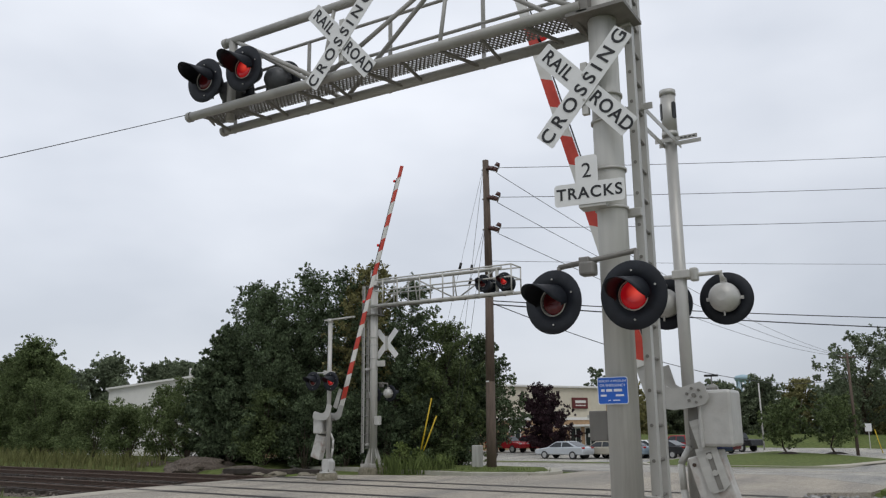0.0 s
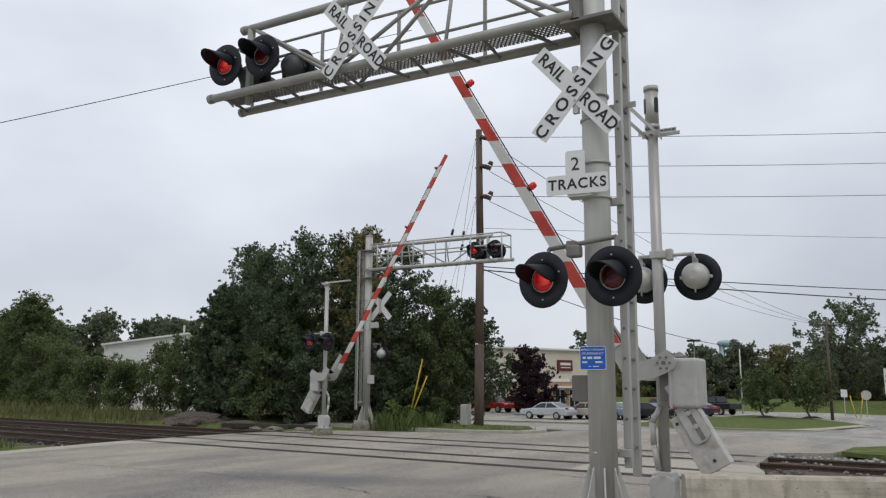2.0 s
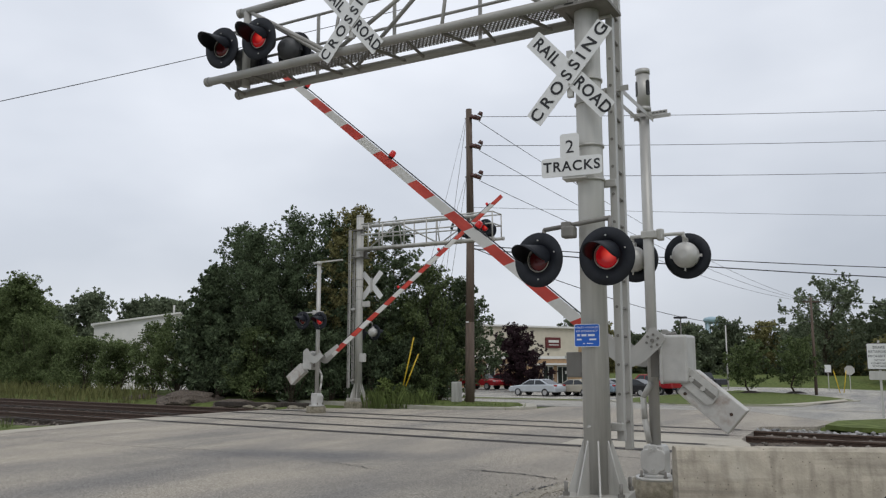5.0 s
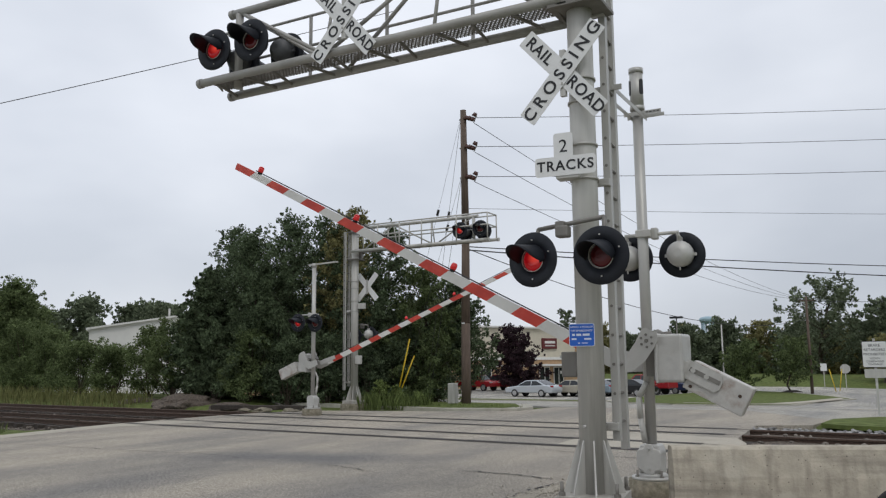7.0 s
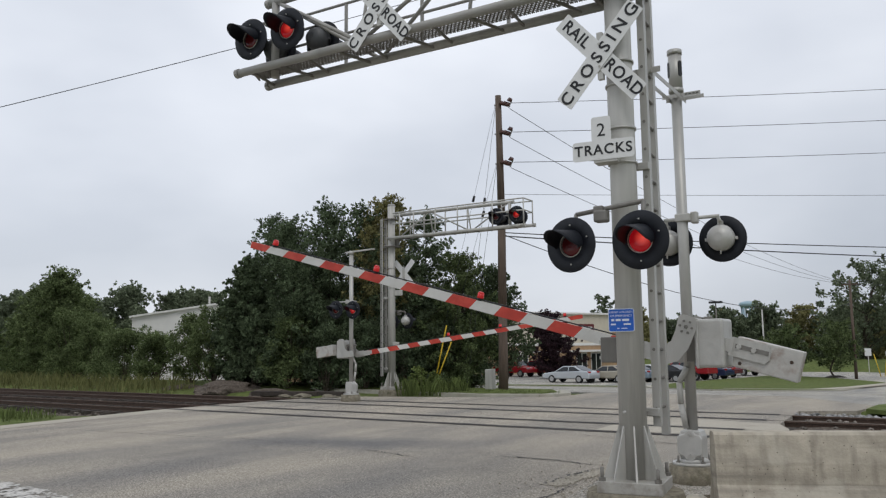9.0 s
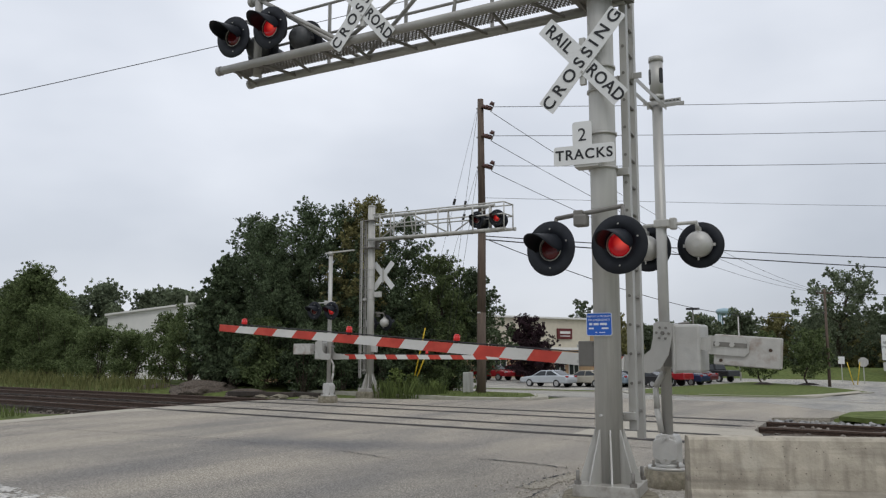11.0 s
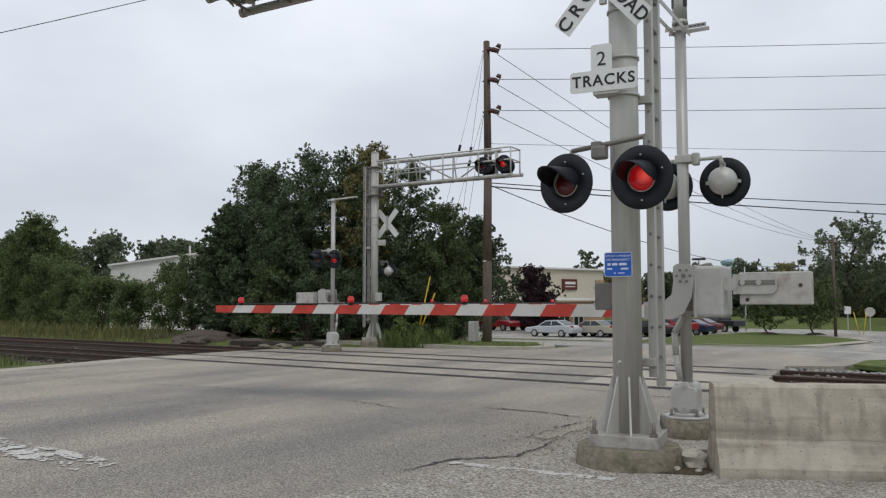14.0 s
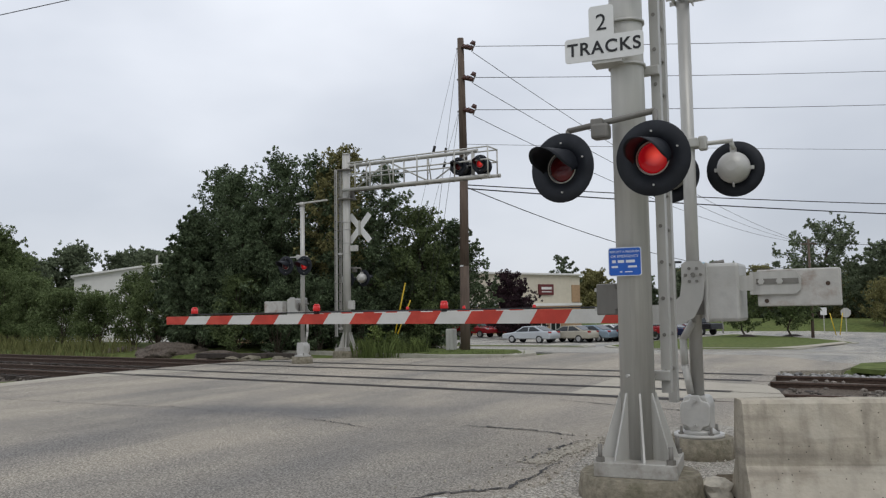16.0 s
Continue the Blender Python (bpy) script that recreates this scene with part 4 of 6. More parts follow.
    while x < -0.1:
        for s in (1, -1):
            x0, x1 = (x, x + 0.24) if s > 0 else (x + 0.24, x)
            x0, x1 = max(-5.25, min(-0.15, x0)), max(-5.25, min(-0.15, x1))
            p0, p1 = Vector((x0, -0.2, z)), Vector((x1, 0.13, z - 0.03))
            if (p1 - p0).length < 0.34:
                continue
            d = (p1 - p0).normalized()
            side = Vector((-d.y, d.x, 0)) * 0.008
            up = Vector((0, 0, 0.006))
            vs = [bm.verts.new(q) for q in (p0 - side - up, p0 + side - up, p1 + side - up, p1 - side - up, p0 - side + up, p0 + side + up, p1 + side + up, p1 - side + up)]
            for f in ((0, 3, 2, 1), (4, 5, 6, 7), (0, 1, 5, 4), (2, 3, 7, 6), (1, 2, 6, 5), (3, 0, 4, 7)):
                bm.faces.new([vs[i] for i in f])
        x += step
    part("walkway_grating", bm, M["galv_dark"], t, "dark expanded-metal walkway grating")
    # handrail behind the walkway
    if not far:
        for z in (5.8, 6.22):
            bm = bmesh.new()
            tube(bm, (-5.1, 0.34, z), (-0.1, 0.34, z), 0.02, n=8)
            part("handrail", bm, steel, t)
        for k in range(5):
            x = -5.1 + 1.22 * k
            bm = bmesh.new()
            box(bm, (x, 0.34, 5.75), (0.04, 0.025, 0.96))
            part("rail_post", bm, steel, t)
    # collar that carries the arm on the mast
    bm = bmesh.new()
    soft_box(bm, (-0.1, -0.2, 5.42), (0.12, 0.12, 0.3), 0.01)
    box(bm, (0.02, 0.0, 5.28), (0.56, 0.52, 0.035))
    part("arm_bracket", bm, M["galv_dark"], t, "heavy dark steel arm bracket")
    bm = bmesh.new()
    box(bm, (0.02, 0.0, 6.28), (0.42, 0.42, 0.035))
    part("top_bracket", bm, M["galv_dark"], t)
    # heads at the end of the arm, two towards each side
    bm = bmesh.new()
    tube(bm, (-4.82, -0.02, lr), (-4.82, -0.02, tz), 0.055, n=12)
    part("head_post", bm, steel, t)
    for s in (-1, 1):
        bm = bmesh.new()
        shift, hz = (0.0, 0.0) if s < 0 else (0.2, 0.08 if far else -0.1)
        tube(bm, (-5.12 + shift, s * 0.14 - 0.02, 6.0 + hz), (-4.2 if s > 0 else -4.45, s * 0.14 - 0.02, 6.0 + hz), 0.02, n=8)
        soft_box(bm, (-4.82, s * 0.08 - 0.02, 6.0 + hz), (0.12, 0.16, 0.1), 0.01)
        part("crossarm", bm, steel, t)
    for x, rear, first in ((-5.1, -4.93, True), (-4.44, -4.17, False)):
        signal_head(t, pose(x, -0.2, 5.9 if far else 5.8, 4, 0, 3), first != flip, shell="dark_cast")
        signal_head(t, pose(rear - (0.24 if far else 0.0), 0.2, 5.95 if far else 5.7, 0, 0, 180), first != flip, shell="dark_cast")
    # heads on the mast
    bm = bmesh.new()
    tube(bm, (-0.47, -0.14, 2.93), (0.28, -0.26, 2.98), 0.024, n=10)
    tube(bm, (-0.47, -0.14, 2.93), (-0.47, -0.18, 2.83), 0.022, n=8)
    tube(bm, (0.28, -0.26, 2.98), (0.31, -0.38, 2.8), 0.022, n=8)
    soft_box(bm, (-0.2, -0.19, 2.94), (0.1, 0.1, 0.09), 0.012)
    soft_box(bm, (-0.16, -0.24, 2.87), (0.14, 0.12, 0.12), 0.02)
    part("crossarm", bm, M["galv_dark"], t, "pipe crossarm with cast junction hub")
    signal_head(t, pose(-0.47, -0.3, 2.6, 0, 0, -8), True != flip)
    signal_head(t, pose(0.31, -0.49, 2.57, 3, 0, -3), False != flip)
    # bands that hold the signs
    for z in (3.79, 3.43, 4.5, 4.25):
        bm = bmesh.new()
        tube(bm, (0, 0, z - 0.012), (0, 0, z + 0.012), 0.15, n=24)
        part("band", bm, M["alu"], t, "bright steel strap")
    # ladder
    ly = (0.1, 0.42) if far else (0.23, 0.63)
    for y, x, b0 in ((ly[0], 0.18, 0.78), (ly[1], 0.135, 0.66)):
        bm = bmesh.new()
        for s in (-1, 1):
            box(bm, (x + 0.034 * s, y, (b0 + 6.25) / 2), (0.006, 0.075, 6.25 - b0))
        box(bm, (x, y - 0.034, (b0 + 6.25) / 2), (0.062, 0.006, 6.25 - b0))
        part("ladder_rail", bm, M["alu"], t, "channel-section ladder rail")
    for k in range(18):
        z = 0.95 + 0.295 * k
        bm = bmesh.new()
        tube(bm, (0.18, ly[0] - 0.044, z), (0.135, ly[1] + 0.03, z), 0.016, n=8)
        part("rung", bm, M["galv_dark"], t)
    for z in (0.92, 3.42, 5.28):
        bm = bmesh.new()
        soft_box(bm, (0.14, 0.17, z), (0.16, 0.05, 0.08), 0.008)
        tube(bm, (-0.04, -0.15, z + 0.015), (0.1, 0.15, z + 0.015), 0.014, n=8)
        part("ladder_bracket", bm, M["alu"], t)
    if with_box:
        bm = bmesh.new()
        soft_box(bm, (-0.27, 0.18, 1.54), (0.17, 0.14, 0.26), 0.012)
        box(bm, (-0.16, 0.12, 1.54), (0.12, 0.03, 0.16))
        jb = part("junction_box", bm, M["galv_dark"], t, "small weathered metal junction box")
        for z in (1.62, 1.46):
            bm = bmesh.new()
            box(bm, (-0.36, 0.13, z), (0.02, 0.03, 0.03))
            part("hinge", bm, M["galv"], jb)
    else:
        bm = bmesh.new()
        soft_box(bm, (-0.25, 0.1, 1.7), (0.2, 0.16, 0.3), 0.012)
        part("junction_box", bm, M["galv"], t, "small metal junction box")
        bm = bmesh.new()
        soft_box(bm, (-0.3, 0.0, 3.6), (0.3, 0.1, 0.2), 0.012)
        part("junction_box", bm, M["galv"], t, "small metal junction box")
    # footing
    bm = bmesh.new()
    k = 28
    rows = ((-0.12, 0.5), (0.02, 0.49), (0.13, 0.475), (0.18, 0.455))
    rings = [[bm.verts.new((q * math.cos(2 * math.pi * i / k) * (1 + 0.02 * noise.noise((i, z * 9, 0))), q * math.sin(2 * math.pi * i / k), z)) for i in range(k)] for z, q in rows]
    for a, b in zip(rings, rings[1:]):
        for i in range(k):
            bm.faces.new((a[i], a[(i + 1) % k], b[(i + 1) % k], b[i]))
    bm.faces.new(rings[-1])
    part("footing", bm, M["footing"], t, "round stained concrete footing")
    return t


NEAR = pose(-0.1, -0.38, 0)
FAR = pose(-14.4, 15.7, 0, 0, 0, 180)
cantilever("cantilever_signal", "galvanised cantilever railway signal with flashing lights over the road", NEAR, False, True)
cantilever("cantilever_signal", "distant galvanised cantilever railway signal in front of dark trees", FAR, True, False)
crossbuck("crossbuck", NEAR @ pose(-0.13, -0.22, 4.55), "white crossbuck lettered RAILROAD CROSSING on the mast")
crossbuck("crossbuck", NEAR @ pose(-2.87, -0.32, 5.71), "white crossbuck lettered RAILROAD CROSSING on the arm")
crossbuck("crossbuck", FAR @ pose(-0.4, -0.22, 4.3), "white crossbuck seen from its plain grey back")
tracks_sign(NEAR @ pose(-0.11, -0.26, 3.545, 0, 0, 6))
notice(NEAR @ pose(-0.02, -0.175, 1.83, 0, 0, 2))


# ---- the crossing gates ----
HUB = Vector((0.15, -0.12, 1.75))       # of the arm, from the foot of the gate's own pole
HUB_FAR = Vector((0.32, -0.12, 1.77))


def gate_post(name, label, m, flip, bell):
    t = thing(name, label, "crossing gate", m, "gate posts")
    bm = bmesh.new()
    tube(bm, (0, 0, 0.55), (0, 0, 4.68), 0.064, n=18)
    part("pole", bm, M["alu"], t, "round aluminium pole")
    bm = bmesh.new()
    if bell:
        tube(bm, (0, 0, 4.68), (0, 0, 5.14), 0.082, n=20)
        tube(bm, (0, 0, 5.14), (0, 0, 5.2), 0.09, n=20)
        tube(bm, (0, 0, 4.66), (0, 0, 4.71), 0.09, n=20)
        part("bell_housing", bm, M["alu"], t, "tubular bell housing on the pole top")
        for a in (-60, 60, 180):
            bm = bmesh.new()
            prism(bm, rounded(0.055, 0.2, 0.027), -0.088, -0.07, pose(0, 0, 4.95, 0, 0, a))
            part("sound_slot", bm, M["letter"], t)
        bm = bmesh.new()
        for x in (-0.075, 0.085):
            box(bm, (x, -0.6, 4.57), (0.008, 1.4, 0.05))
        for y in (-0.08, 0.08):
            box(bm, (0.08, y, 4.6), (0.46, 0.008, 0.045))
        box(bm, (0.03, -1.26, 4.57), (0.3, 0.02, 0.06))
        part("stay_bracket", bm, M["alu"], t, "perforated steel stay to the ladder")
        for k in range(4):
            bm = bmesh.new()
            box(bm, (0.14 + 0.045 * k, -0.086, 4.6), (0.028, 0.004, 0.012))
            part("slot", bm, M["letter"], t)
    else:
        tube(bm, (0, 0, 4.6), (0, 0, 4.72), 0.08, n=16)
        part("cap", bm, M["alu"], t)
        bm = bmesh.new()
        box(bm, (-0.35, 0, 4.7), (1.1, 0.1, 0.04), pose(0, 0, 0, 0, 2, 0))
        part("top_bar", bm, M["galv"], t, "flat crossbar on the pole top")
    # base casting with its shield-shaped cover, and footing
    bm = bmesh.new()
    prism(bm, [(-0.13, 0.27), (0.13, 0.27), (0.135, 0.52), (0.105, 0.6), (-0.105, 0.6), (-0.135, 0.52)], -0.12, 0.13, None, 0.015)
    tube(bm, (0, 0, 0.2), (0, 0, 0.235), 0.24, n=24)
    tube(bm, (0, 0, 0.235), (0, 0, 0.29), 0.2, 0.12, n=20)
    part("base_casting", bm, M["cast"], t, "cast base with a bolted cover")
    bm = bmesh.new()
    prism(bm, [(-0.05, 0.265), (0.05, 0.265), (0.07, 0.305), (0.13, 0.325), (0.142, 0.36), (0.142, 0.51), (0.12, 0.545), (0.06, 0.56), (0.04, 0.61), (-0.04, 0.61), (-0.06, 0.56), (-0.12, 0.545), (-0.142, 0.51), (-0.142, 0.36), (-0.13, 0.325), (-0.07, 0.305)], -0.155, -0.118, None, 0.008)
    part("cover_plate", bm, M["cast"], t, "shield-shaped cast cover plate")
    for z in (0.32, 0.555):
        bm = bmesh.new()
        tube(bm, (0, -0.15, z), (0, -0.185, z), 0.018, n=6)
        part("cover_bolt", bm, M["alu"], t)
    for a in (45, 135, 225, 315):
        x, y = 0.2 * math.cos(radians(a)), 0.2 * math.sin(radians(a))
        bm = bmesh.new()
        tube(bm, (x, y, 0.2), (x, y, 0.31), 0.014, n=8)
        tube(bm, (x, y, 0.21), (x, y, 0.25), 0.028, n=6)
        part("anchor_bolt", bm, M["galv_dark"], t)
    bm = bmesh.new()
    tube(bm, (0.02, 0, -0.1), (0.02, 0, 0.2), 0.31, 0.3, n=26)
    part("footing", bm, M["footing"], t, "round mossy concrete footing")
    # mechanism housing
    bm = bmesh.new()
    soft_box(bm, (0.32, -0.1, 1.6), (0.33, 0.46, 0.55), 0.03)
    soft_box(bm, (0.19, -0.1, 1.6), (0.03, 0.5, 0.57), 0.01)
    part("mechanism_box", bm, M["cast"], t, "grey cast gate mechanism housing")
    bm = bmesh.new()
    tube(bm, (0.2, -0.12, 1.88), (0.32, -0.12, 1.9), 0.018, n=8)
    part("latch", bm, M["galv_dark"], t)
    bm = bmesh.new()
    tube(bm, (0.06, -0.32, 1.73), (0.06, 0.12, 1.73), 0.035, n=14)
    box(bm, (0.1, -0.1, 1.56), (0.14, 0.2, 0.34))
    part("main_shaft", bm, M["galv_dark"], t)
    # conduit
    bm = bmesh.new()
    pts = [(-0.05, -0.08, 0.62), (-0.09, -0.1, 0.9), (-0.1, -0.1, 1.15), (0.0, -0.1, 1.32)]
    for a, b in zip(pts, pts[1:]):
        tube(bm, a, b, 0.035, n=10)
    part("conduit", bm, M["galv"], t, "grey cable conduit")
    # the heads that face away from the arm's traffic
    bm = bmesh.new()
    tube(bm, (-0.24, 0.06, 3.1), (0.42, 0.06, 3.1), 0.022, n=10)
    tube(bm, (0.4, 0.06, 3.1), (0.42, 0.1, 3.02), 0.022, n=8)
    tube(bm, (-0.22, 0.06, 3.1), (-0.22, 0.1, 3.02), 0.022, n=8)
    soft_box(bm, (0.02, 0.0, 3.1), (0.18, 0.17, 0.09), 0.01)
    soft_box(bm, (0.14, 0.03, 3.1), (0.08, 0.1, 0.14), 0.015)
    part("crossarm", bm, M["galv"], t, "pipe crossarm clamped to the pole")
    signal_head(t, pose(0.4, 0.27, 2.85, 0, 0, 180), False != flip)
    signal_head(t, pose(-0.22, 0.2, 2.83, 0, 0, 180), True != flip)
    return t


def gate_arm(name, label, parent, m, tip):
    """The swinging arm about its hub: -x of m is outwards, its face is towards -y."""
    t = thing(name, label, "boom gate", parent @ m, "boom gates")
    y = -0.27
    root, z = -0.5, -0.36
    # bent side plates
    j = [(-0.09, 0.12), (-0.05, 0.15), (0.09, 0.15), (0.13, 0.1), (0.13, -0.02), (0.1, -0.22), (0.02, -0.38), (-0.1, -0.45), (-0.42, -0.45), (-0.42, -0.26), (-0.2, -0.26), (-0.11, -0.18), (-0.09, -0.05)]
    PX = -0.09
    j = [(a + PX, b) for a, b in j]
    for k, yy in enumerate((-0.26, 0.3)):
        bm = bmesh.new()
        prism(bm, j, yy - 0.008, yy + 0.008)
        if k:
            prism(bm, [(-1.0, -0.44), (-0.42, -0.44), (-0.42, -0.28), (-1.0, -0.33)], yy - 0.3, yy - 0.28)
        p = part("side_plate", bm, M["alu"], t, "bent aluminium side plate")
        for a in range(7):
            rad = 0.0 if a == 6 else 0.07
            q = Vector((0.02 + PX + rad * math.cos(radians(60 * a)), yy, 0.02 + rad * math.sin(radians(60 * a))))
            bm = bmesh.new()
            tube(bm, q + Vector((0, -0.024, 0)), q + Vector((0, -0.006, 0)), 0.015 if a < 6 else 0.024, n=6)
            part("bolt", bm, M["galv_dark"], p)
    # counterweight
    bm = bmesh.new()
    prism(bm, [(0.42, 0.03), (0.82, 0.03), (0.86, -0.04), (0.86, -0.13), (0.82, -0.18), (0.42, -0.18)], -0.16, -0.14)
    box(bm, (0.3, -0.14, -0.07), (0.3, 0.05, 0.14))
    part("weight_bracket", bm, M["galv"], t, "slotted counterweight bracket")
    for x in (0.52, 0.68):
        bm = bmesh.new()
        tube(bm, (x, -0.18, -0.06), (x, -0.16, -0.06), 0.03, n=6)
        part("weight_bolt", bm, M["galv"], t)
    bm = bmesh.new()
    box(bm, (0.66, -0.163, -0.06), (0.36, 0.006, 0.05))
    part("weight_slot", bm, M["galv_dark"], t)
    bm = bmesh.new()
    soft_box(bm, (0.83, -0.03, -0.12), (0.70, 0.2, 0.34), 0.012)
    w = part("counterweight", bm, M["weight"], t, "flat grey counterweight with rust streaks")
    for x, zz in ((0.56, -0.24), (1.08, -0.09)):
        bm = bmesh.new()
        tube(bm, (x, -0.136, zz), (x, -0.129, zz), 0.02, n=12)
        part("rust_hole", bm, M["rail"], w)
    # the striped arm
    period, lean = 0.382, 0.09

    def half(x):
        return 0.052 + 0.022 * (x - tip) / (root - tip)

    x = tip
    k = 0
    while x < root - 0.02:
        x1 = min(root, x + period)
        a, b = half(x), half(x1)
        l0 = 0 if k == 0 else lean
        l1 = 0 if x1 >= root else lean
        bm = bmesh.new()
        prism(bm, [(x - l0 * 0.5, z - a), (x1 - l1 * 0.5, z - b), (x1 + l1 * 0.5, z + b), (x + l0 * 0.5, z + a)], y - 0.02, y + 0.02)
        part("arm_section", bm, M["red"] if k % 2 == 0 else M["armwhite"], t, "red reflective arm section" if k % 2 == 0 else "white reflective arm section")
        x, k = x1, k + 1
    bm = bmesh.new()
    tube(bm, (tip + 0.4, y + 0.01, z + 0.075), (root, y + 0.01, z + 0.09), 0.009, n=6)
    part("lamp_cable", bm, M["wire"], t, "thin black cable along the arm")
    for x in (tip + 0.5, tip + 2.52, tip + 4.28):
        bm = bmesh.new()
        tube(bm, (x, y, z + half(x)), (x, y, z + half(x) + 0.035), 0.035, n=10)
        c = part("lamp_base", bm, M["letter"], t)
        bm = bmesh.new()
        tube(bm, (x, y, z + half(x) + 0.035), (x, y, z + half(x) + 0.1), 0.045, 0.042, n=14)
        tube(bm, (x, y, z + half(x) + 0.1), (x, y, z + half(x) + 0.12), 0.042, 0.025, n=14)
        part("lamp", bm, M["lamp_red"], c, "small red warning lamp")
    return t


POST_NEAR, POST_FAR = pose(-0.02, 1.46, 0), pose(-13.45, 12.15, 0, 0, 0, 180)
post_near = gate_post("gate_post", "aluminium gate post with bell and cast mechanism housing", POST_NEAR, False, True)
post_far = gate_post("gate_post", "distant aluminium gate post with paired red lights", POST_FAR, True, False)
arm_near = gate_arm("boom_gate", "red and white striped boom gate with counterweight", POST_NEAR, Matrix.Translation(HUB), -7.05)
arm_far = gate_arm("boom_gate", "distant red and white striped boom gate with counterweight", POST_FAR, Matrix.Translation(HUB_FAR), -7.95)


# ---- poles and wires ----
def wire(name, p0, p1, sag, r, label="thin overhead wire against the sky"):
    p0, p1 = Vector(p0), Vector(p1)
    bm = bmesh.new()
    n = 28
    side = (p1 - p0).cross(Vector((0, 0, 1))).normalized()
    rings = []
    for i in range(n + 1):
        s = i / n
        p = p0.lerp(p1, s) - Vector((0, 0, 4 * sag * s * (1 - s)))
        rings.append([bm.verts.new(p + side * r * math.cos(a) + Vector((0, 0, r * math.sin(a)))) for a in (0, 1.2566, 2.5133, 3.7699, 5.0265)])
    for a, b in zip(rings, rings[1:]):
        for i in range(5):
            bm.faces.new((a[i], a[(i + 1) % 5], b[(i + 1) % 5], b[i]))
    return solid(name, bm, M["wire"], label, "wire")


def build_utility_pole():
    t = thing("utility_pole", "tall weathered wooden utility pole with insulators", "utility pole", pose(-11.35, 18.4, 0))
    bm = bmesh.new()
    pts = [(0, 0, -0.3), (0.02, 0, 3), (0.06, 0, 6.5), (0.02, 0, 11.1)]
    for (a, b), (r0, r1) in zip(zip(pts, pts[1:]), ((0.175, 0.165), (0.165, 0.145), (0.145, 0.115))):
        tube(bm, a, b, r0, r1, 14)
    part("shaft", bm, M["wood"], t)
    for z in (10.75, 9.63, 8.48):
        bm = bmesh.new()
        tube(bm, (-0.14, 0, z), (0.2, -0.02, z), 0.03, n=8)
        tube(bm, (0.62, -0.05, z + 0.03), (0.48, -0.05, z - 0.22), 0.02, n=6)
        tube(bm, (0.2, -0.03, z - 0.05), (0.45, -0.05, z - 0.15), 0.02, n=6)
        arm = part("insulator_arm", bm, M["galv_dark"], t)
        for x, dz in ((0.2, 0.03), (0.33, 0.0), (0.46, -0.06), (0.54, 0.1)):
            bm = bmesh.new()
            tube(bm, (x - 0.04, -0.03, z + dz - 0.07), (x + 0.03, -0.03, z + dz + 0.06), 0.11, 0.07, n=10)
            part("insulator", bm, M["porcelain"], arm, "brown porcelain insulator")
    bm = bmesh.new()
    box(bm, (0.0, -0.17, 3.0), (0.12, 0.01, 0.05))
    part("tag", bm, M["white"], t)
    bm = bmesh.new()
    soft_box(bm, (-0.6, 0.1, 0.35), (0.3, 0.3, 0.95), 0.03)
    solid("utility_box", bm, M["galv"], "small grey utility pedestal beside the pole", "utility box", at=pose(-11.35, 18.4, 0))
    # lines that run off
    for z, z1 in ((10.72, 12.7), (9.6, 11.3), (8.45, 9.85)):
        wire("power_line", (-10.75, 18.4, z), (13.93, 46.12, z + (z1 - z) * 2.1 + 0.4), 0.2, 0.012)
        wire("power_line", (-10.85, 18.4, z - 0.2), (-4.7, 72.0, 6.9), 0.9, 0.012)
    wire("power_line", (-11.2, 18.5, 7.3), (13.8, 46.0, 8.95), 0.1, 0.008)
    wire("telephone_cable", (-11.2, 18.5, 5.85), (13.43, 45.97, 6.1), 0.25, 0.02)
    wire("telephone_cable", (-11.2, 18.5, 5.72), (13.35, 45.97, 5.4), 0.25, 0.024)
    wire("telephone_cable", (-11.2, 18.5, 5.75), (-4.7, 72.0, 5.2), 1.5, 0.018)
    # guys to the ground, with strain insulators
    for k, (z, foot) in enumerate(((10.8, (-14.6, 18.5, 0.05)), (10.7, (-13.6, 19.3, 0.05)), (8.5, (-14.4, 18.7, 0.05)), (8.4, (-13.5, 19.4, 0.05)))):
        wire("guy_wire", (-11.45, 18.4, z), foot, 0.0, 0.009, "thin steel guy wire of the pole")
        top, low = Vector((-11.45, 18.4, z)), Vector(foot)
        p = top.lerp(low, 0.33 if k < 2 else 0.22)
        d = (low - top).normalized()
        bm = bmesh.new()
        tube(bm, p - d * 0.12, p + d * 0.12, 0.05, n=8)
        solid("strain_insulator", bm, M["letter"], "black strain insulator on the guy wire", "insulator")
    for p0, p1 in (((-13.82, 17.5, 0.0), (-13.2, 17.5, 2.45)), ((-13.78, 17.4, 0.0), (-12.94, 17.4, 1.84))):
        bm = bmesh.new()
        tube(bm, p0, p1, 0.024, n=10)
        solid("guy_marker", bm, M["yellow"], "yellow plastic guy wire marker", "guy marker")
    wire("power_line", (-26.3, -5.8, 3.85), (-11.6, 14.0, 13.45), 0.2, 0.013)


build_utility_pole()


